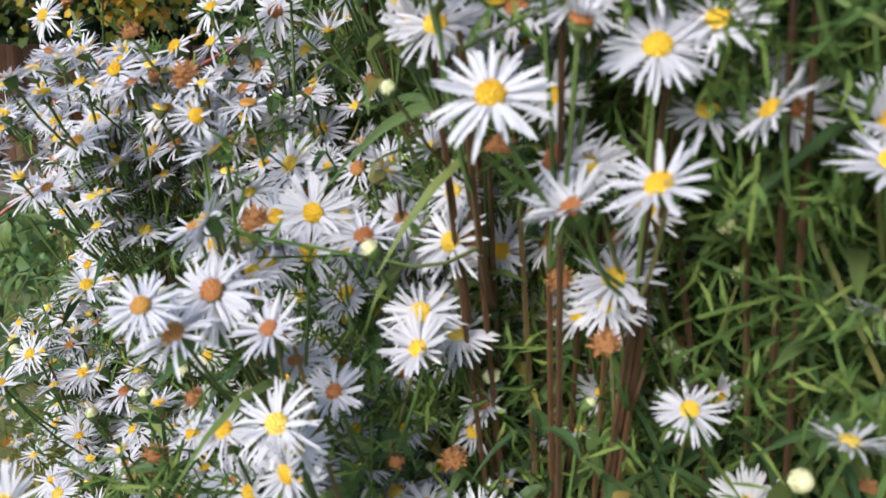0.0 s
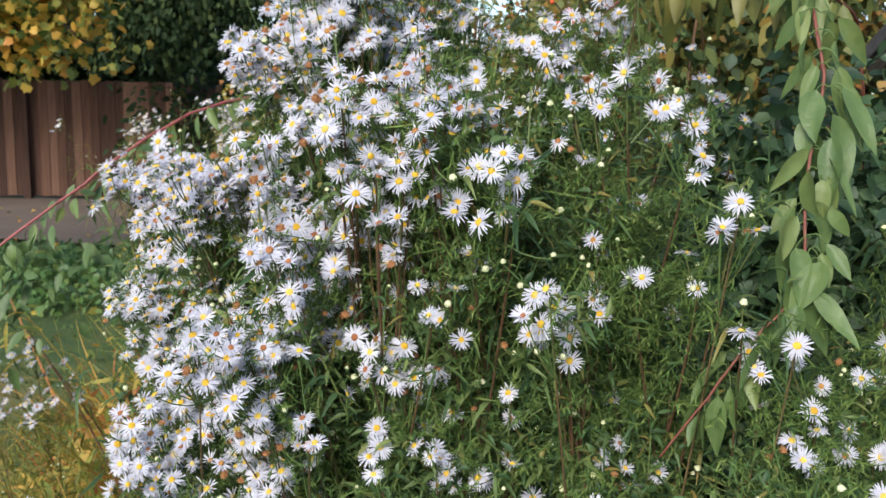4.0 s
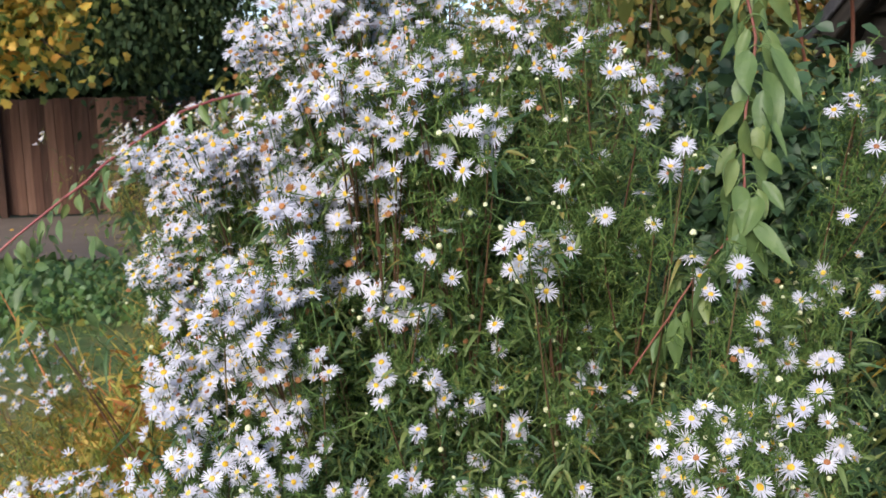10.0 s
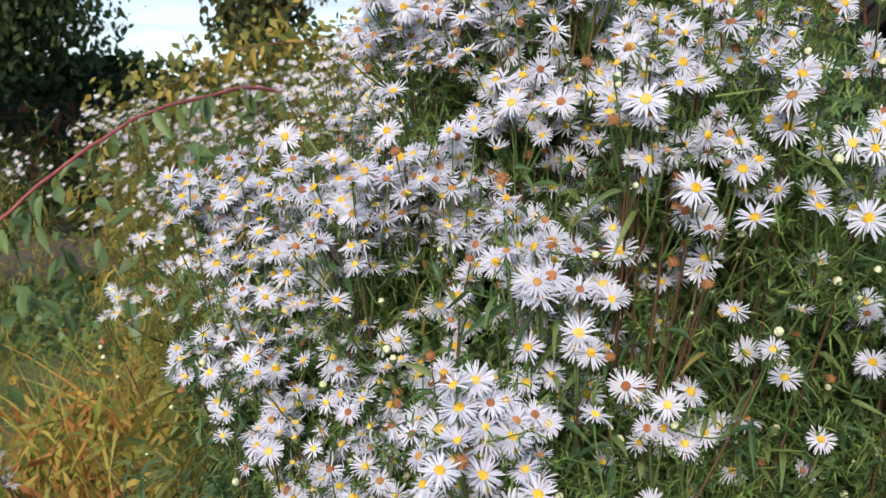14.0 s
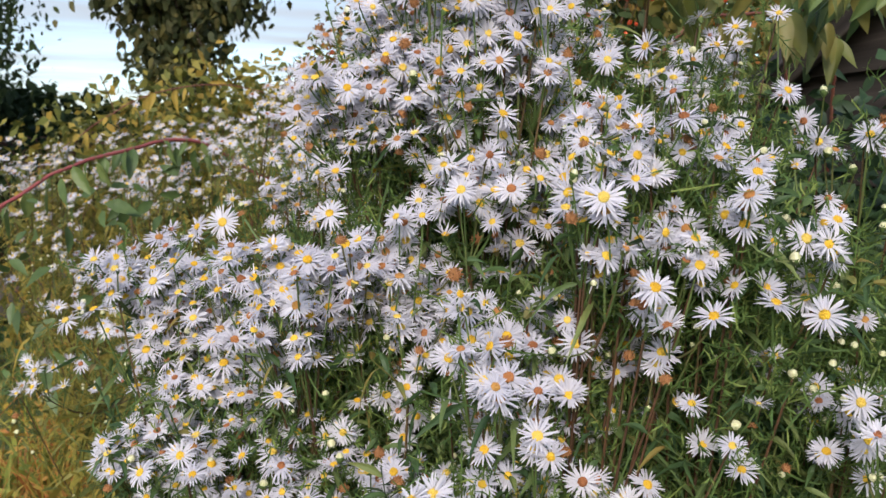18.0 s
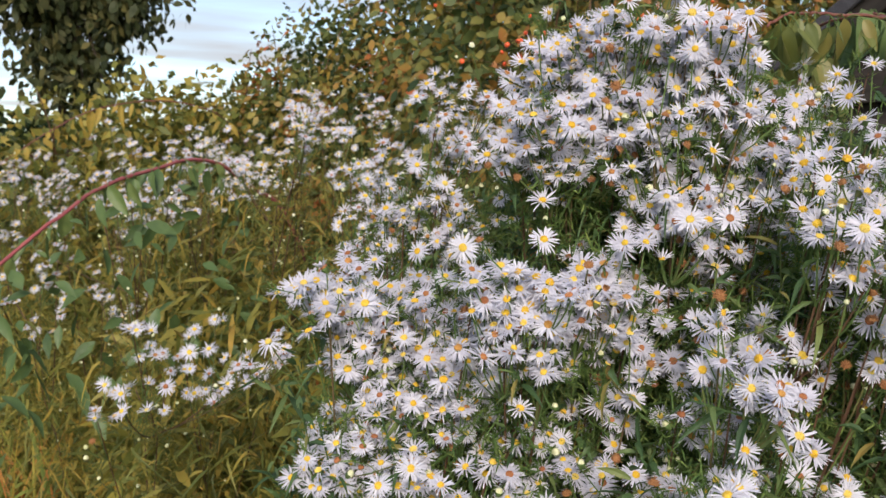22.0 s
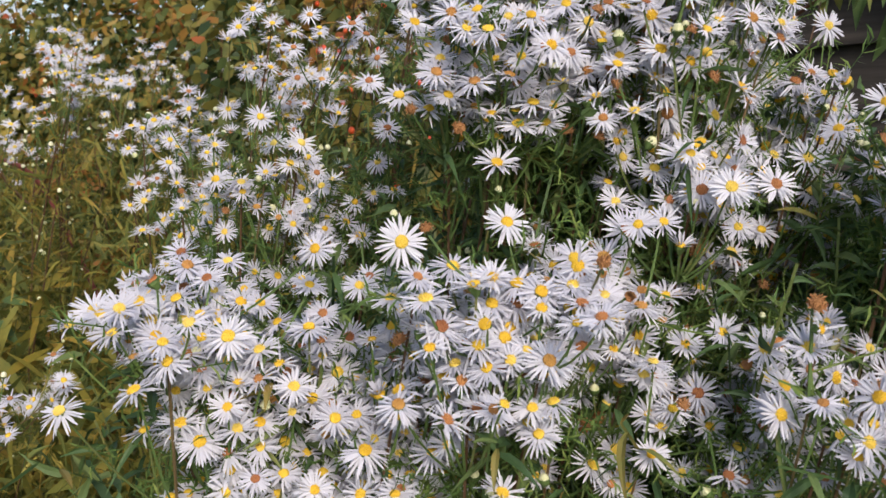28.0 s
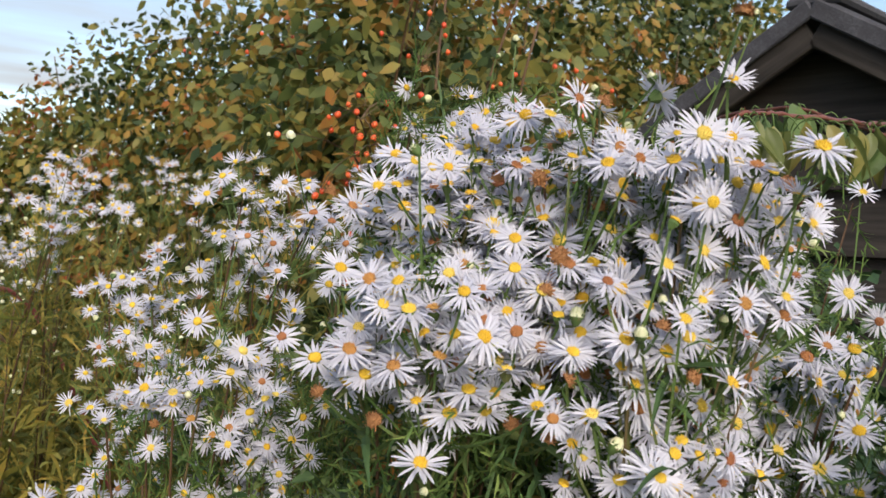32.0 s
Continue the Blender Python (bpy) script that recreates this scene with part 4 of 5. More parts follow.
aster((0.01, 0.57), [(-28, 389, 1339), (-41, 408, 1353), (-5, 358, 1359), (-38, 400, 1368), (-86, 454, 1380), (-47, 422, 1397), (-67, 440, 1398), (58, 363, 1405), (-35, 416, 1414), (-10, 367, 1419), (-72, 445, 1437), (-83, 459, 1442), (-13, 405, 1473), (-22, 470, 1479), (14, 376, 1482), (18, 371, 1492), (28, 360, 1498), (-19, 438, 1506), (14, 385, 1521), (-12, 412, 1527)],
      seed=122, fill=1.5, up=0.6, buds=2.0, spent=0.3, green=0.8, leaf_scale=0.6, sprig=1.5)
aster((-0.01, 0.88), [(-27, 706, 1256), (-61, 742, 1259), (-43, 725, 1259)],
      seed=123, fill=3, up=0.6, buds=2.0, spent=0.3, green=0.8, leaf_scale=0.6, sprig=1.5)
aster((-0.13, 0.60), [(-275, 545, 1145), (-146, 448, 1213), (-148, 463, 1226), (-142, 414, 1230), (-136, 391, 1232), (-148, 465, 1245), (-137, 387, 1278), (-233, 547, 1282), (-101, 388, 1304), (-146, 417, 1307), (-175, 434, 1309), (-88, 391, 1319)],
      seed=124, fill=3, up=0.7, buds=2.0, spent=0.3, green=0.8, leaf_scale=0.6, sprig=1.5)
aster((0.18, 0.83), [(126, 694, 1557), (168, 651, 1568), (185, 635, 1578), (122, 699, 1587)],
      seed=125, fill=0.5, buds=2.0, spent=0.3, green=0.8, leaf_scale=0.6, sprig=1.5)
aster((-0.03, 0.89), [(-29, 717, 1321), (-99, 769, 1327), (-65, 734, 1340), (-78, 751, 1351), (-51, 720, 1356), (-32, 712, 1363)],
      seed=126, fill=3, up=0.6, buds=2.0, spent=0.3, green=0.8, leaf_scale=0.6, sprig=1.5)


# ---- the crown of the bush: sprays over a leaning sheet
def spray_sheet(seed, n, centre, wide, tall, lean=(0.0, 0.0), rough=0.02):
    """Tips (mm) spread over a sheet about centre that leans back by lean along x and z."""
    rng = np.random.default_rng(seed)
    a, c = rng.uniform(-1, 1, n), rng.uniform(-1, 1, n)
    x, z = a * wide, c * tall
    p = np.stack([x, lean[0] * x + lean[1] * z + rng.normal(0, rough, n), z], 1)
    return (np.array(centre) + p) * 1000


aster((0.05, 0.62), spray_sheet(130, 26, (0.02, 0.45, 1.46), 0.055, 0.07, (-0.5, 0.3)), seed=130, fill=10, buds=1.5, spent=0.3, green=0.7, up=0.75, leaf_scale=0.6)
aster((0.14, 0.58), spray_sheet(131, 20, (0.08, 0.41, 1.44), 0.05, 0.09, (0.1, 0.3)), seed=131, fill=5, buds=1.5, spent=0.3, green=0.7, up=0.4, leaf_scale=0.6)
aster((0.13, 0.5), spray_sheet(135, 10, (0.06, 0.35, 1.375), 0.04, 0.03, (0.2, 0.2)), seed=135, fill=2.5, buds=1.0, spent=0.3, green=0.6, leaf_scale=0.6)
aster((0.12, 0.43), spray_sheet(136, 12, (0.022, 0.232, 1.351), 0.04, 0.05, (0.2, 0.25)), seed=136, fill=3.2, buds=1.5, spent=0.6, green=0.6, leaf_scale=0.6)
aster((0.16, 0.5), spray_sheet(137, 12, (0.08, 0.34, 1.32), 0.045, 0.045, (0.2, 0.2)), seed=137, fill=2.6, buds=1.5, spent=0.5, green=0.6, leaf_scale=0.6)
aster((0.34, 0.6), spray_sheet(134, 24, (0.26, 0.42, 1.42), 0.12, 0.1, (0.1, 0.2)), seed=134, fill=1.3, buds=5, spent=0.2, green=1.2, up=0.4, leaf_scale=0.6, sprig=1.6)
aster((-0.1, 0.58), spray_sheet(138, 18, (-0.15, 0.42, 1.08), 0.09, 0.09, (-0.8, 0.2)), seed=138, fill=4, buds=1.5, spent=0.2, green=0.7, up=0.7, leaf_scale=0.6, singles=60)
aster((-0.12, 0.6), spray_sheet(133, 24, (-0.16, 0.45, 1.18), 0.1, 0.12, (-0.9, 0.2)), seed=133, fill=4, buds=1.0, spent=0.2, green=0.7, up=0.9, leaf_scale=0.6)


# ---------------------------------------------------------------- asters behind and beside the bush
def tip_cloud(seed, n, centre, spread):
    """Tips (mm) of a loose plant: n sprays scattered about centre."""
    rng = np.random.default_rng(seed)
    return (np.array(centre) + rng.normal(0, 1, (n, 3)) * np.array(spread)).clip(-90, 90) * 1000


aster((0.1, 1.05), [(30, 955, 1394), (30, 976, 1370), (60, 1000, 1420), (-10, 705, 1355), (-10, 850, 1330), (10, 740, 1360), (20, 968, 1340), (30, 1050, 1400), (90, 970, 1420),
                    (70, 860, 1500), (30, 700, 1480), (110, 860, 1350), (20, 910, 1300), (-30, 700, 1380), (0, 710, 1330), (-20, 750, 1300), (16, 990, 1300), (24, 918, 1264), (26, 1072, 1336), (-60, 900, 1240)],
      seed=201, fill=7, up=0.8, buds=5, spent=0.1, green=1.2, near=False, leaf=LEAF_OLIVE)
aster((0.3, 1.15), [(180, 900, 1460), (220, 1020, 1450), (160, 660, 1580), (130, 940, 1420), (160, 980, 1540), (130, 960, 1470), (180, 930, 1460), (210, 950, 1510), (250, 910, 1530), (207, 721, 1592), (190, 823, 1533), (250, 800, 1480), (120, 915, 1430)],
      seed=202, fill=6, up=0.8, buds=6, spent=0.1, green=1.2, near=False, leaf=LEAF_OLIVE)
aster((0.15, 1.55), [(120, 1450, 1520), (70, 1300, 1460), (60, 1290, 1480), (160, 1480, 1560), (45, 1242, 1458), (200, 1600, 1540), (20, 1500, 1420), (100, 1400, 1380), (-20, 1380, 1400), (240, 1450, 1480)],
      seed=203, fill=7, up=0.8, buds=7, spent=0.1, green=1.5, near=False, leaf=LEAF_OLIVE)
aster((-0.15, 1.25), [(-180, 1210, 1090), (-300, 1040, 1190), (-230, 1570, 1170), (-150, 1630, 1100), (-180, 970, 1140), (-190, 1130, 1070), (-330, 970, 1100), (-350, 1030, 1080), (-126, 944, 1160), (-250, 1200, 1120), (-80, 1050, 1130), (-100, 1300, 1150), (-60, 1180, 1060)],
      seed=204, fill=4, up=0.8, buds=5, spent=0.1, green=1.6, near=False, leaf=LEAF_OLIVE)
aster((-0.62, 1.3), [(-634, 1210, 844), (-700, 1180, 900), (-560, 1150, 800), (-660, 1050, 780), (-760, 1280, 860), (-600, 1250, 900), (-520, 1240, 830), (-680, 1300, 740)],
      seed=205, fill=6, up=0.8, buds=6, spent=0.0, green=1.5, near=False, leaf=LEAF_OLIVE)
aster((-0.4, 0.55), [(-327, 387, 917), (-380, 420, 900), (-300, 430, 880), (-420, 480, 860), (-360, 360, 860), (-260, 390, 880), (-310, 330, 830)],
      seed=206, fill=5, up=0.8, buds=6, spent=0.0, green=1.6, near=False)
aster((0.62, 0.9), [(500, 800, 1480), (560, 760, 1430), (440, 720, 1500), (620, 800, 1400), (480, 700, 1390), (540, 820, 1340), (420, 660, 1440), (600, 720, 1310), (460, 640, 1340), (390, 700, 1380)],
      seed=207, fill=3, up=0.5, buds=7, spent=0.5, green=1.6, near=False)
# loose plants further out, taller than the grass
for k, (x, y, z, n, sx) in enumerate(((-0.3, 2.45, 1.38, 12, 0.1), (-0.85, 3.8, 1.3, 12, 0.12), (-0.55, 3.1, 1.3, 10, 0.14), (0.05, 2.1, 1.4, 14, 0.14), (0.3, 2.3, 1.45, 12, 0.14), (-0.1, 2.9, 1.34, 14, 0.18),
                                      (-0.02, 1.75, 1.36, 14, 0.13), (0.42, 1.75, 1.5, 10, 0.1), (-0.25, 1.9, 1.2, 10, 0.14), (0.25, 3.2, 1.4, 12, 0.2))):
    aster((x + 0.05, y + 0.1), tip_cloud(300 + k, n, (x, y, z), (sx, sx, 0.07)), seed=300 + k, fill=5.5, up=0.9, buds=5, spent=0.0, green=1.8, near=False, leaf=LEAF_OLIVE, sprig=0.6,
          label="tall loose white aster among olive-green leaves")
aster((-0.1, 0.5), [(-224, 265, 940), (-200, 300, 960), (-170, 290, 920), (-140, 270, 960), (-90, 205, 957), (-110, 260, 990), (-60, 300, 970), (-190, 330, 900), (-130, 310, 880), (-70, 260, 890), (-20, 300, 900), (-230, 320, 880)],
      seed=404, fill=6, buds=3, spent=0.1, green=1.2, near=True, leaf_scale=0.7)
# right-hand plants beside the hanging cane
aster((0.62, 0.35), [(572, 279, 1134), (505, 156, 1062), (560, 200, 1100), (600, 260, 1390), (575, 230, 1330), (640, 300, 1360), (520, 240, 1110), (620, 230, 1250)],
      seed=401, fill=1.5, buds=6, spent=0.1, green=2.0, near=True, leaf_scale=0.75)
aster((0.45, 0.2), [(332, 29, 1040), (322, 30, 1019), (395, 47, 996), (301, 61, 1047), (401, 89, 1042), (310, 20, 985), (420, 60, 960), (350, 40, 960), (460, 70, 1000), (290, 60, 1010), (270, 70, 960), (500, 100, 1010)],
      seed=402, fill=3, buds=5, spent=0.1, green=2.0, near=True, leaf_scale=0.7)
aster((0.1, 0.35), [(-60, 250, 940), (-120, 240, 930), (0, 230, 930), (60, 230, 940), (120, 240, 920), (180, 210, 920), (-20, 200, 880), (80, 200, 890), (240, 190, 930), (-180, 270, 930), (-150, 230, 880)],
      seed=403, fill=4, buds=4, spent=0.1, green=2.0, near=True, leaf_scale=0.7)


for spot, sprays_at, traits in SPECS:
    grow(spot, sprays_at, **traits)


# ---------------------------------------------------------------- leafy masses: hedge, mounds, trees
def leaf_mass(name, label, category, spine, radii, n, mat, size, seed, ratio=0.55, hips=0, canes=0, inner=0.35, droop=0.4, group="", shell=0.3, cane_mat=None, lumps=2.2, stems=5, lite=True):
    """A shrub: leaves in a lumpy shell round a spine of points (x, y, z, half height)."""
    rng = np.random.default_rng(seed)
    sp = np.array(spine, float)
    base = sp[:, :2].mean(0)
    root = thing(name, label, category, group, at=(base[0], base[1], 0))
    o3 = np.array([base[0], base[1], 0.0])
    u = rng.uniform(0, len(sp) - 1, n)
    i = np.minimum(u.astype(int), len(sp) - 2)
    fr = (u - i)[:, None]
    c = sp[i] * (1 - fr) + sp[i + 1] * fr
    d = unit(rng.normal(size=(n, 3)))
    # most leaves grow on the sunny side
    shady = (d @ np.array([-0.5, -0.8, 0.3]) < -0.25) & (rng.random(n) < 0.8)
    d = np.where(shady[:, None], -d, d)
    r = np.where(rng.random(n) < inner, rng.uniform(0.25, 1 - shell, n), rng.uniform(1 - shell, 1.04, n))
    lump = np.array([1 + 0.22 * noise.noise(Vector((d[k] * lumps + c[k, :3] * 1.7).tolist())) + 0.09 * noise.noise(Vector((d[k] * lumps * 3.1 + c[k, :3] * 4).tolist())) for k in range(n)])
    p = c[:, :3] + d * (r * lump)[:, None] * np.stack([np.full(n, radii[0]), np.full(n, radii[1]), c[:, 3]], 1)
    keep = p[:, 2] > 0.03
    p, d = p[keep], d[keep]
    k = len(p)
    h = Heap()
    ln = size * rng.uniform(0.6, 1.25, k)
    oval_leaves(h, rng, p - o3, d * 0.5 + rng.normal(0, 0.6, (k, 3)) + np.array([0, 0, -droop]), ln, ratio, 0.25, 0, face=(-0.3, -0.7, 0.6), lite=lite, wild=1.3 if lite else 0.6)
    part("leaves", h.mesh("leaves", [mat], lite in (False, "fold")), root, "", "stuff")
    # stems inside
    for q in range(max(stems, canes)):
        a = sp[int(rng.integers(len(sp)))]
        foot = np.array([a[0] + rng.normal(0, radii[0] * 0.3), a[1] + rng.normal(0, radii[1] * 0.3), 0])
        dd = unit(rng.normal(size=3) + np.array([-0.2, -0.3, 0.9]))
        tip = a[:3] + dd * np.array([radii[0], radii[1], a[3]]) * (1.12 if q < canes else 0.85)
        hs = Heap()
        hs.tube(bend(foot - o3, tip - o3, (rng.normal(0, 0.08), rng.normal(0, 0.08), 0.22), 14), 0.006, 0.002, 5)
        part("branch", hs.mesh("branch", [cane_mat or STEM], True), root)
    if hips:
        v, f = dome(0.5, 0.6, 5, 8, 2, 0.0)
        hh = Heap()
        hh.add(v, f)
        hh.add([(x, y, -z * 0.9) for x, y, z in v], [tuple(reversed(q)) for q in f])
        me = hh.mesh("rose_hip", [HIP], True)
        # hips hang in bunches on thin twigs on the open side
        bunches = [(0.57, 1.28, 1.67), (0.5, 1.14, 1.55), (0.9, 1.06, 1.71), (0.72, 1.1, 1.68), (0.62, 1.2, 1.74), (0.49, 1.22, 1.52), (0.61, 0.95, 1.66), (0.7, 1.7, 1.86), (0.91, 2.5, 1.94), (0.56, 1.1, 1.42), (0.353, 1.034, 1.607), (0.36, 1.0, 1.5), (0.37, 0.98, 1.38), (0.34, 1.03, 1.56)]
        for bunch in bunches:
            hs = Heap()
            tip = np.array(bunch) - o3
            hs.tube(bend(np.array([a0 * 0.35 + 0.65 * c0 for a0, c0 in zip(sp[0][:3], bunch)]) + np.array([0.12, 0.12, -0.1]) - o3, tip, (0, 0, 0.05), 9), 0.003, 0.0012, 5)
            for q in range(hips // len(bunches)):
                pp = tip + rng.normal(0, 0.04, 3)
                o = part("rose_hip", me, root, "small bright red hip")
                o.location = pp
                o.rotation_euler = rng.uniform(-0.6, 0.6, 3)
                o.scale = (rng.uniform(0.007, 0.0095),) * 3
                hs.tube(bend(tip, pp, (0, 0, 0.01), 4), 0.0008, 0.0007, 3)
            part("branch", hs.mesh("branch", [STEM]), root)
    return root


leaf_mass("rose_hedge", "overgrown rose hedge with yellowing leaves and red hips", "hedge",
          [(0.74, 1.3, 1.1, 0.78), (0.95, 1.6, 1.2, 0.95), (1.12, 2.2, 1.2, 1.0), (1.15, 2.8, 1.22, 0.97), (1.05, 3.3, 1.15, 0.93), (0.95, 3.7, 1.0, 0.88)], (0.4, 0.42), 62000, LEAF_HEDGE, 0.033, 51, hips=84, canes=26, lumps=3.0, lite=True, ratio=0.62)
leaf_mass("rose_hedge", "tall rose hedge behind the shed with fading leaves", "hedge",
          [(1.0, 1.78, 1.25, 0.95), (1.5, 1.8, 1.35, 0.95), (2.1, 1.9, 1.45, 1.02), (2.8, 2.0, 1.65, 1.25), (3.6, 2.1, 1.75, 1.3)], (0.34, 0.32), 40000, LEAF_HEDGE, 0.036, 56, hips=0, canes=12, lite="tiny", ratio=0.65)
leaf_mass("dark_shrub", "dark green glossy bramble shrub with broad leaves", "shrub",
          [(0.62, 0.85, 0.87, 0.5), (0.75, 0.74, 0.9, 0.58), (0.88, 0.58, 0.8, 0.6), (1.1, 0.1, 0.6, 0.42), (1.3, -0.3, 0.6, 0.42)], (0.2, 0.2), 16000, LEAF_DARK, 0.036, 52, ratio=0.55, canes=6, lite=False)
leaf_mass("bramble_mound", "olive-green mound of arching bramble", "shrub",
          [(-0.05, 3.4, 0.95, 0.72), (0.4, 3.4, 1.0, 0.82), (0.8, 3.6, 1.0, 0.82), (1.2, 3.9, 1.0, 0.8)], (0.5, 0.5), 22000, LEAF_OLIVE, 0.048, 53, canes=16, lite="tiny")
# low leaves share the green darkened for shade
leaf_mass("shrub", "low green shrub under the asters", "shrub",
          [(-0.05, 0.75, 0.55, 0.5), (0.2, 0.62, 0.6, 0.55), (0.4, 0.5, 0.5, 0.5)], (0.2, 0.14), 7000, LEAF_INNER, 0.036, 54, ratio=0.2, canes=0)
leaf_mass("shrub", "olive undergrowth of thin leaves behind the bush", "shrub",
          [(-0.05, 1.3, 0.55, 0.6), (0.1, 1.7, 0.6, 0.62), (0.1, 2.3, 0.6, 0.62), (0.0, 2.9, 0.6, 0.6)], (0.3, 0.3), 11000, LEAF_OLIVE, 0.085, 55, ratio=0.16, canes=0)
leaf_mass("bramble_leaves", "hanging green bramble leaves under the long cane", "shrub",
          [(-0.66, 1.17, 0.95, 0.13), (-0.6, 1.18, 1.0, 0.13), (-0.42, 1.25, 1.12, 0.16), (-0.2, 1.4, 1.2, 0.2), (0.05, 1.55, 1.2, 0.22)], (0.1, 0.1), 190, LEAF_CANE, 0.042, 58, ratio=0.45, canes=0, droop=0.7, stems=0, lite=False)
leaf_mass("dry_undergrowth", "brown and orange dead leaves low under the clumps", "undergrowth",
          [(-0.2, 1.0, 0.2, 0.4), (-0.4, 1.5, 0.2, 0.42), (-0.5, 2.1, 0.2, 0.4), (-0.3, 2.8, 0.2, 0.4)], (0.32, 0.3), 7000, BLADE, 0.1, 57, ratio=0.14, canes=0)


def make_tree(name, label, foot, height, crown, n, mat, leaf, seed, lobed=False, sprays=70, trunk=0.16, scatter=0.9):
    """Trunk, limbs and leaf sprays; crown: list of (x, y, z, rx, ry, rz)."""
    rng = np.random.default_rng(seed)
    root = thing(name, label, "tree", "garden trees", at=(foot[0], foot[1], 0))
    o3 = np.array([foot[0], foot[1], 0.0])
    ht = Heap()
    line = smooth_line([(0, 0, -0.05), (0.05, 0.1, height * 0.35), (-0.1, 0.15, height * 0.7), (0.1, 0.2, height)], 14)
    ht.tube(line, trunk, trunk * 0.3, 9)
    part("trunk", ht.mesh("trunk", [BARK], True), root)
    h = Heap()
    cs = np.array(crown, float)
    vol = cs[:, 3] * cs[:, 4] * cs[:, 5]
    for q in range(sprays):
        c = cs[rng.choice(len(cs), p=vol ** 0.4 / (vol ** 0.4).sum())]
        d = unit(rng.normal(size=3)) * rng.random() ** 0.45
        tip = c[:3] + d * c[3:] - o3
        start = line[int(rng.integers(5, 14))]
        mid = bend(start, tip, (0, 0, 0.25), 9)
        hl = Heap()
        hl.tube(mid, trunk * 0.16, 0.008, 5)
        if q < 40:
            part("limb", hl.mesh("limb", [BARK], True), root)
        k = n // sprays
        at = tip + (mid[6] - tip) * rng.uniform(0, 0.5, (k, 1)) + rng.normal(0, 1, (k, 3)) * np.array([0.34, 0.34, 0.22]) * (0.5 if lobed else scatter)
        way = unit(rng.normal(0, 0.7, (k, 3)) + np.array([0, -0.15, -0.7]))
        ln = leaf * rng.uniform(0.65, 1.2, k)
        if lobed:
            a = np.array([0, 28, 52, 76, 104, 132, 160, 200, 228, 256, 284, 308, 332]) * math.pi / 180
            r = np.array([0.52, 0.36, 0.48, 0.33, 0.42, 0.28, 0.16, 0.16, 0.28, 0.42, 0.33, 0.48, 0.36])
            tv = np.stack([np.cos(a) * r, np.sin(a) * r, -0.12 * r], 1)
            tv = np.vstack([tv, [(0, 0, 0.02)]])
            tf = [(i, (i + 1) % 13, 13) for i in range(13)]
            nrm = unit(rng.normal(0, 0.9, (k, 3)) + np.array([0, -0.5, 0.5]))
            h.stamp(tv * np.array([1, 1, rng.uniform(0.3, 2.2)]), tf, at, frames_along(nrm, rng.uniform(0, 6.28, k)), ln * 1.2)
        else:
            oval_leaves(h, rng, at, way, ln, 0.6, 0.25, 0, face=(0, -0.7, 0.6), lite=True, wild=1.2)
    part("crown", h.mesh("crown", [mat]), root, "", "stuff")
    return root


make_tree("maple_tree", "maple with yellow, orange and green autumn leaves", (-4.6, 6.2), 4.5,
          [(-1.45, 4.4, 1.95, 0.3, 0.35, 0.42), (-2.1, 4.6, 2.15, 0.6, 0.45, 0.6), (-3.1, 4.9, 2.3, 0.9, 0.6, 0.8), (-2.0, 4.7, 2.9, 1.2, 0.6, 0.6)], 20000, LEAF_MAPLE, 0.064, 61, True, 200, 0.11)
make_tree("garden_tree", "large dark-leaved tree overhanging the fence", (-6.9, 12.3), 7.5,
          [(-2.4, 11.0, 3.0, 1.3, 0.8, 1.1), (-4.8, 11.2, 3.2, 2.0, 0.9, 1.6), (-1.5, 10.8, 2.8, 0.8, 0.8, 0.9), (-0.75, 10.8, 3.3, 0.35, 0.6, 0.6), (-0.8, 10.8, 2.5, 0.4, 0.5, 0.4), (-2.6, 11.0, 4.7, 1.7, 1.0, 1.3), (-7.0, 11.4, 3.4, 2.0, 1.0, 1.9)], 42000, LEAF_TREE, 0.09, 62, False, 300, 0.22, 0.75)
make_tree("garden_tree", "tall dark tree with thin drooping outer branches", (0.85, 8.2), 6.5,
          [(0.35, 8.2, 3.1, 0.3, 0.4, 0.3), (0.7, 8.0, 2.75, 0.25, 0.4, 0.25), (0.95, 8.0, 2.2, 0.3, 0.3, 0.35), (1.2, 8.0, 2.75, 0.25, 0.4, 0.25), (1.6, 8.0, 2.95, 0.22, 0.4, 0.3), (1.0, 8.2, 3.25, 0.75, 0.5, 0.35), (0.9, 8.2, 4.1, 1.2, 0.6, 0.6)], 8000, LEAF_TAN, 0.095, 63, False, 150, 0.05, 0.42)
leaf_mass("far_shrub", "dark leafy shrubs along the foot of the fence", "shrub",
          [(-2.2, 12.2, 0.9, 1.2), (0.5, 12.4, 0.9, 1.3), (3.5, 12.3, 1.0, 1.2), (7.5, 11.5, 1.1, 1.3)], (0.9, 0.7), 7000, LEAF_TREE, 0.14, 64, canes=0)
leaf_mass("far_shrub", "dense dark hedge standing behind the fence", "hedge",
          [(-10.0, 15.2, 2.0, 1.9), (-6.0, 15.2, 2.0, 1.8), (-3.0, 15.2, 1.9, 1.6), (-1.0, 15.2, 1.7, 1.2), (3.0, 15.4, 1.3, 0.9), (10.0, 15.4, 1.3, 0.9)], (1.6, 0.7), 16000, LEAF_TREE, 0.26, 66, canes=0)
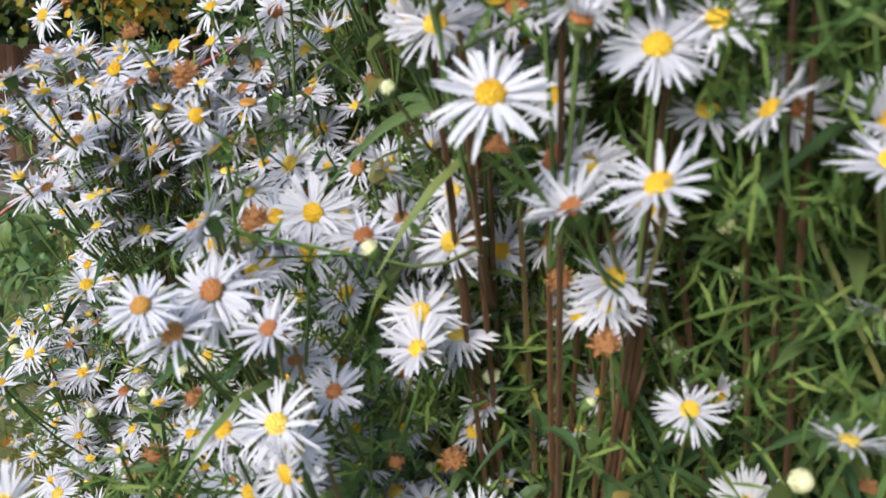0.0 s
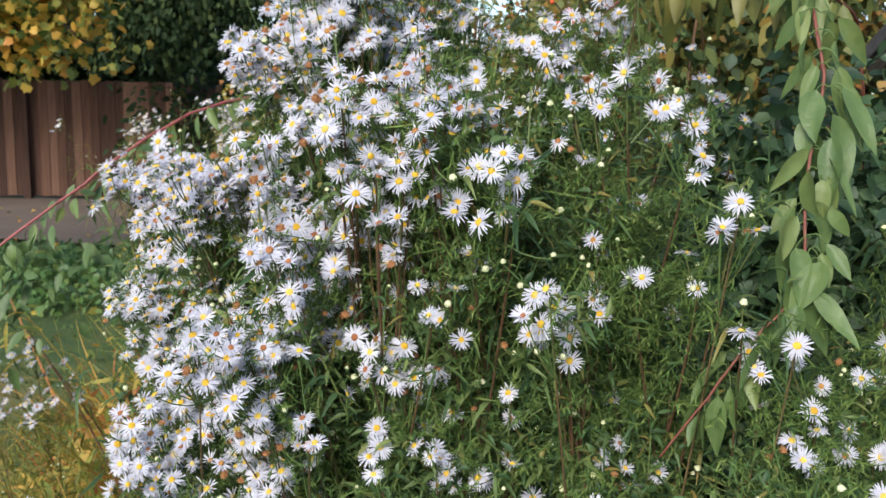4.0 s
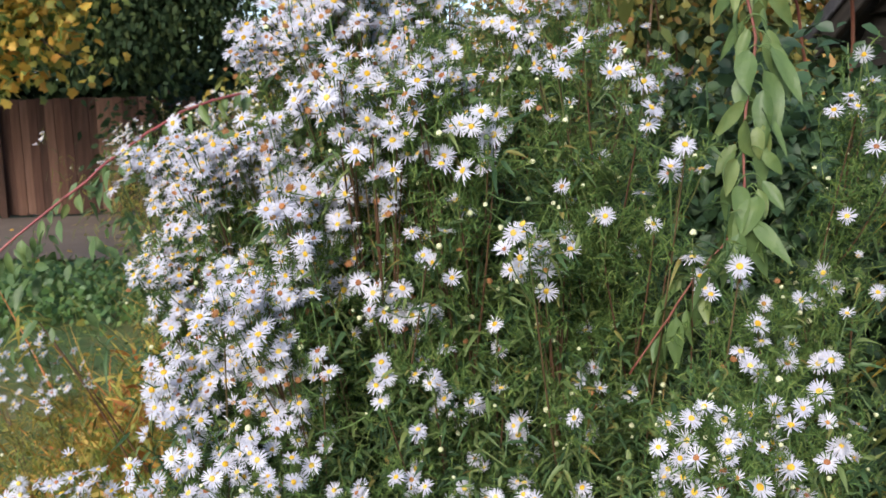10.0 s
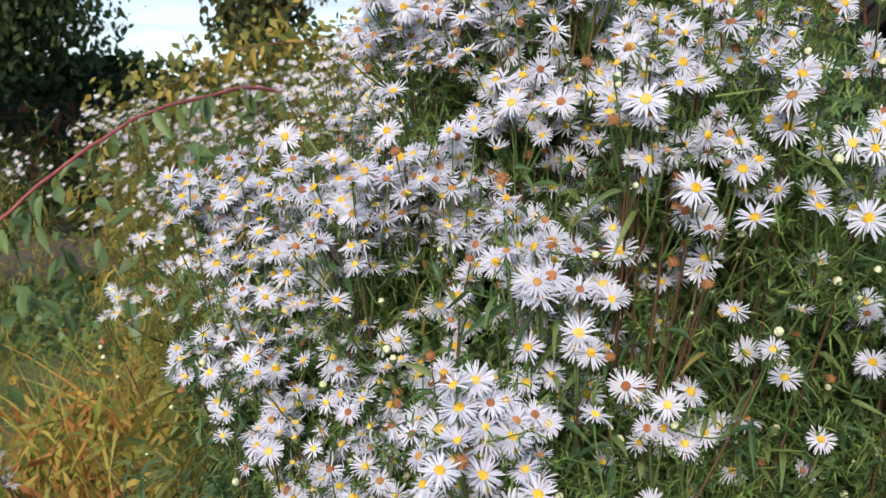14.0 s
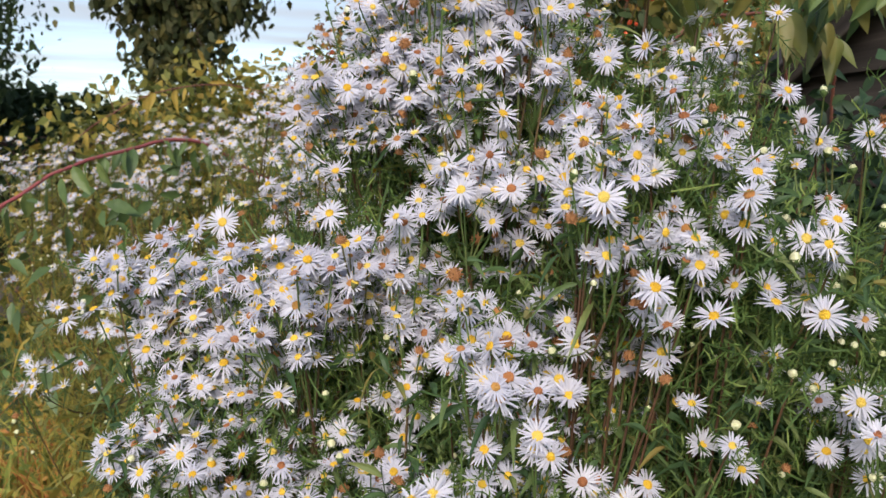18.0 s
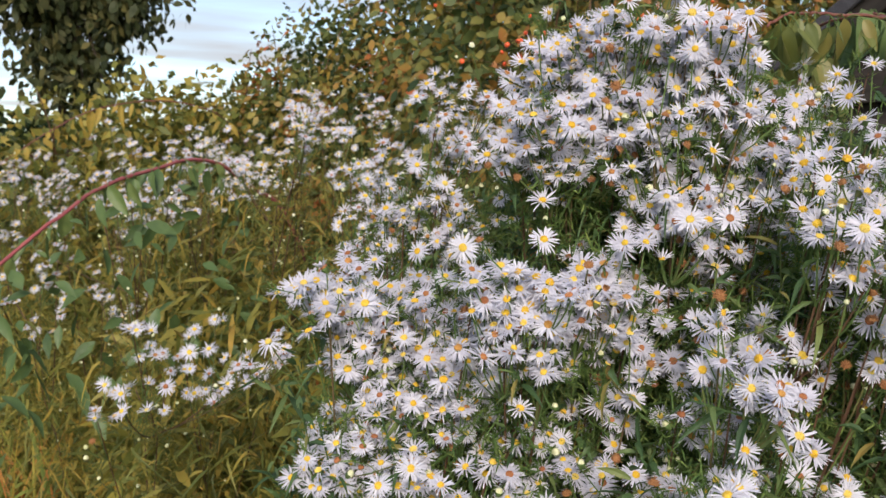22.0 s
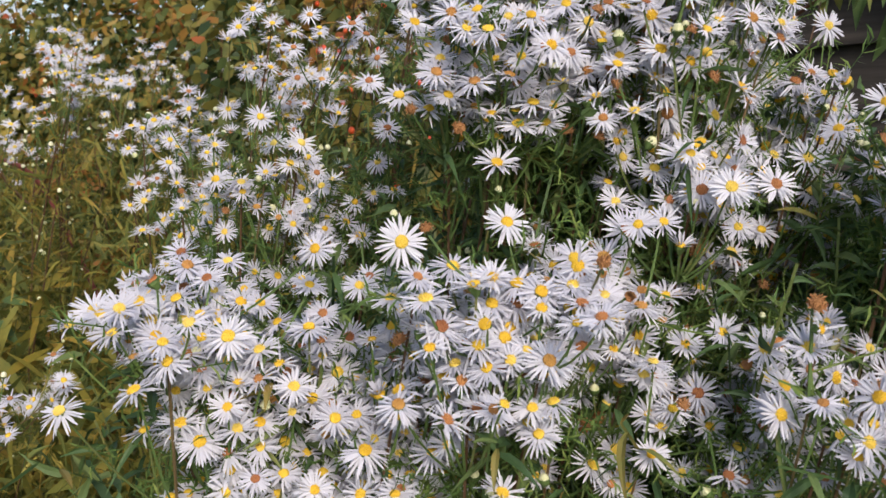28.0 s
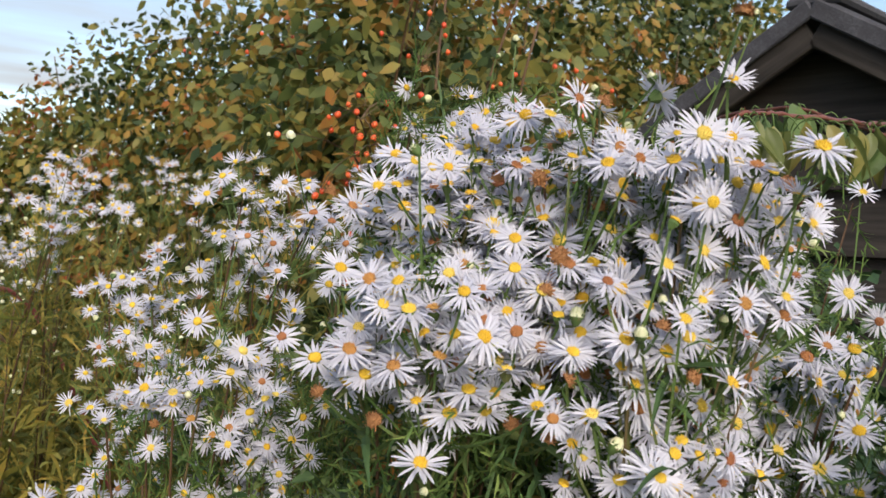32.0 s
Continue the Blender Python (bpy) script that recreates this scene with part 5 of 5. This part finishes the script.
leaf_mass("ivy_bank", "low bank of dark green ground cover", "ground cover",
          [(-6.5, 7.4, 0.04, 0.2), (-4.0, 7.2, 0.04, 0.22), (-2.2, 6.9, 0.04, 0.2), (-0.6, 6.8, 0.04, 0.2)], (1.2, 1.6), 16000, LEAF_MID, 0.062, 65, ratio=0.7, canes=0)


# ---------------------------------------------------------------- canes
def leafy_cane(name, label, knots, r0, r1, leaf, count, seed, start=0.0, mat=LEAF_CANE, hang=1.0, category="bramble", taper=0.0, bark=CANE):
    rng = np.random.default_rng(seed)
    line = smooth_line(knots, 70)
    foot = line[0] * np.array([1, 1, 0])
    root = thing(name, label, category, at=foot.tolist())
    h = Heap()
    wob = np.cumsum(rng.normal(0, 0.0012, line.shape), 0)
    h.tube(line + wob - foot, r0, r1, 7)
    # small thorns
    for k in rng.integers(3, 66, 40):
        d = unit(rng.normal(size=3)) * 0.007
        p = line[k] + wob[k] - foot
        e = unit(np.cross(d, [0.2, 0.3, 0.9])) * 0.0012
        h.add([p - e, p + e, p + d], [(0, 1, 2)])
    part("cane", h.mesh("cane", [bark], True), root, "reddish arching cane")
    for q in range(count):
        k = int((start + (1 - start) * (q + rng.uniform(0, 0.6)) / count) * 66) + 1
        p = line[min(k, 68)] - foot
        side = unit(np.cross(line[min(k + 1, 69)] - line[min(k, 68)], [0, 0, 1.0])) * (1 if q % 2 else -1)
        out = unit(side * 0.8 + rng.normal(0, 0.35, 3) + np.array([-0.2, -0.3, -0.3 * hang]))
        base = p + out * rng.uniform(0.008, 0.02) + np.array([0, 0, -0.003])
        hl = Heap()
        hl.tube(bend(p, base, (0, 0, 0.004), 4), 0.0008, 0.0006, 4, 1)
        way = unit(out * rng.uniform(0.3, 1.0) + np.array([0, 0, -0.8 * hang]) + rng.normal(0, 0.35, 3))
        broad_leaf(hl, rng, base, way, np.array([-0.35, -0.75, 0.4]) + rng.normal(0, 0.55, 3), leaf * rng.uniform(0.5, 1.15) * (1 + taper * (0.5 - q / count)), rng.uniform(0.36, 0.5))
        part("leaf", hl.mesh("leaf", [mat, STALK], True), root)
    return root


leafy_cane("bramble_cane", "hanging reddish cane with broad light green leaves",
           [(1.0, 1.0, 0.0), (0.95, 0.93, 0.9), (0.82, 0.86, 1.45), (0.68, 0.74, 1.6), (0.6, 0.6, 1.62), (0.55, 0.48, 1.585), (0.49, 0.35, 1.53), (0.475, 0.27, 1.42), (0.445, 0.23, 1.3), (0.42, 0.19, 1.22), (0.37, 0.2, 1.15), (0.31, 0.22, 1.05)],
           0.003, 0.0011, 0.056, 110, 71, 0.32, hang=1.4, taper=0.4)
leafy_cane("bramble_cane", "pinkish twig reaching sideways with large drooping leaves",
           [(1.0, 0.9, 0.0), (0.98, 0.85, 0.9), (0.9, 0.72, 1.45), (0.74, 0.53, 1.58), (0.6, 0.475, 1.588), (0.48, 0.47, 1.58), (0.38, 0.475, 1.573), (0.3, 0.48, 1.57), (0.26, 0.485, 1.555)],
           0.004, 0.0014, 0.052, 34, 75, 0.5, LEAF_FADING, hang=1.7, taper=-0.2)
leafy_cane("bramble_cane", "leafy cane arching behind the sprays",
           [(1.1, 1.0, 0.0), (1.0, 0.95, 0.9), (0.85, 0.8, 1.45), (0.7, 0.68, 1.56), (0.52, 0.62, 1.56), (0.38, 0.58, 1.53), (0.3, 0.56, 1.46), (0.27, 0.55, 1.4)],
           0.0035, 0.0013, 0.055, 56, 76, 0.4, LEAF_FADING, hang=1.4)
leafy_cane("bramble_cane", "long red cane arching over towards the lawn, hung with leaves",
           [(0.55, 1.85, 0.0), (0.4, 1.75, 0.8), (0.2, 1.64, 1.27), (0.083, 1.578, 1.37), (-0.039, 1.51, 1.423), (-0.206, 1.4, 1.398), (-0.345, 1.29, 1.322), (-0.52, 1.208, 1.18), (-0.708, 1.158, 1.029)],
           0.005, 0.0024, 0.044, 46, 72, 0.45, LEAF_CANE, bark=CANE_RED)
leafy_cane("bramble_cane", "arching bramble cane over the mound",
           [(0.9, 3.4, 0.9), (0.7, 3.2, 1.5), (0.4, 3.0, 1.66), (0.05, 2.95, 1.62), (-0.25, 3.0, 1.42), (-0.45, 3.0, 1.2)], 0.003, 0.0015, 0.055, 30, 73, 0.1, LEAF_OLIVE)
leafy_cane("bramble_cane", "leafy twig arching above the hedge against the sky",
           [(1.45, 2.8, 1.3), (1.3, 2.75, 1.9), (1.1, 2.75, 2.05), (0.92, 2.8, 1.95), (0.84, 2.85, 1.75)], 0.003, 0.0012, 0.045, 44, 74, 0.1, LEAF_OLIVE, 0.6)

# a tall yellowing stalk with narrow hanging leaves
for k, (x, y, zt) in enumerate(((0.66, 0.22, 1.36), (0.72, 0.34, 1.3), (0.6, 0.12, 1.2), (0.8, 0.25, 1.34))):
    rng = np.random.default_rng(80 + k)
    root = thing("leafy_stalk", "tall stalk with narrow yellow-green drooping leaves", "plant", "leafy stalks", at=(x, y, 0))
    h, f = Heap(), Heap()
    line = bend((0, 0, 0), (rng.normal(0, 0.03), -0.03, zt), (0.02, 0.02, 0), 14)
    h.tube(line, 0.004, 0.002, 6)
    part("stem", h.mesh("stem", [STEM], True), root)
    n = 150
    at = line[rng.integers(4, 14, n)]
    blades(f, rng, at, rng.normal(0, 0.8, (n, 3)) * np.array([1, 1, 0.2]) + np.array([-0.2, -0.3, 0.25]), rng.uniform(0.06, 0.13, n), rng.uniform(0.006, 0.012, n), 0.75, 5, 0.12)
    part("leaves", f.mesh("leaves", [LEAF_OLIVE]), root, "", "stuff")

# ---------------------------------------------------------------- sword-leaved clumps and lawn grass
for k, (x, y, zt, n, r) in enumerate(((-0.35, 1.35, 0.85, 230, 0.22), (-0.55, 1.75, 0.66, 170, 0.22), (-0.15, 1.75, 0.85, 260, 0.25), (-0.4, 2.2, 0.85, 260, 0.28), (-0.8, 2.3, 0.45, 110, 0.25), (0.0, 2.3, 0.95, 230, 0.25),
                                      (-0.25, 0.95, 0.75, 170, 0.18), (-0.5, 1.1, 0.5, 90, 0.16), (0.15, 1.3, 0.9, 150, 0.2), (-0.6, 2.9, 0.6, 140, 0.25), (-0.1, 2.9, 0.9, 200, 0.3))):
    rng = np.random.default_rng(500 + k)
    root = thing("grass_clump", "clump of arching sword leaves turning yellow and orange", "grass", "dying leaf clumps", at=(x, y, 0))
    n = int(n * 1.7)
    h = Heap()
    d = rng.normal(0, 1, (n, 3)) * np.array([0.42, 0.42, 0])
    at = rng.normal(0, 1, (n, 3)) * np.array([r, r, 0]) * 0.5
    ln = zt * rng.uniform(0.65, 1.3, n)
    blades(h, rng, at, d + np.array([0, 0, 1.0]), ln, rng.uniform(0.006, 0.015, n), rng.uniform(0.1, 0.8, n), 7, 0.15)
    part("sword_leaves", h.mesh("sword_leaves", [BLADE]), root, "", "stuff")
    for q in range(24):
        hb = Heap()
        blades(hb, rng, rng.normal(0, 1, (1, 3)) * np.array([r, r, 0]) * 0.5 + np.array([0, -r * 0.6, 0]), rng.normal(0, 1, (1, 3)) * np.array([0.5, 0.5, 0]) + np.array([0, -0.15, 1.0]),
               np.array([zt * rng.uniform(0.8, 1.35)]), np.array([rng.uniform(0.012, 0.022)]), rng.uniform(0.35, 0.9, 1), 9, 0.18)
        part("sword_leaf", hb.mesh("sword_leaf", [BLADE]), root)

rng = np.random.default_rng(90)
for k in range(5):
    x0, y0 = -0.62 + 0.05 * k, 1.25 + 0.04 * k
    root = thing("dead_stem", "bare dry brown flower stem leaning over", "plant", "dry stems", at=(x0 + 0.3, y0, 0))
    h = Heap()
    tip = np.array([-0.33 + 0.05 * k + rng.normal(0, 0.03), -0.02, 0.93 - 0.06 * k])
    h.tube(bend((0, 0, 0), tip, (0.06, 0, 0.02), 12), 0.004, 0.0018, 5)
    part("stem", h.mesh("stem", [STEM], True), root)
    hl = Heap()
    at = tip + rng.normal(0, 0.02, (9, 3))
    blades(hl, rng, at, rng.normal(0, 1, (9, 3)) + np.array([-0.4, 0, 0.2]), rng.uniform(0.04, 0.09, 9), rng.uniform(0.006, 0.012, 9), 0.6, 5, 0.15)
    part("dry_leaf", hl.mesh("dry_leaf", [BLADE]), root, "curled dry orange leaves")

h = Heap()
n = 26000
at = np.stack([rng.uniform(-7, 2.5, n), 2.4 + rng.uniform(0, 1, n) ** 1.4 * 8, np.full(n, -0.03)], 1)
blades(h, rng, at, rng.normal(0, 0.5, (n, 3)) * np.array([1, 1, 0]) + np.array([0, 0, 1.0]), rng.uniform(0.03, 0.09, n), rng.uniform(0.004, 0.009, n), 0.3, 2)
tagged(new("lawn_grass", h.mesh("lawn_grass", [GRASS])), "short green lawn grass", "grass", kind="stuff")

# fallen autumn leaves on the lawn and the bare strip
h = Heap()
n = 900
at = np.stack([rng.uniform(-6, 0.2, n), 2.6 + rng.uniform(0, 1, n) * 9.5, rng.uniform(0.02, 0.06, n)], 1)
oval_leaves(h, rng, at, rng.normal(0, 1, (n, 3)) * np.array([1, 1, 0.25]), rng.uniform(0.04, 0.09, n), 0.7, 0.2, 0, lite=True, wild=0.5)
tagged(new("fallen_leaves", h.mesh("fallen_leaves", [LEAF_MAPLE])), "yellow and brown fallen leaves scattered over the lawn", "leaves", kind="stuff")
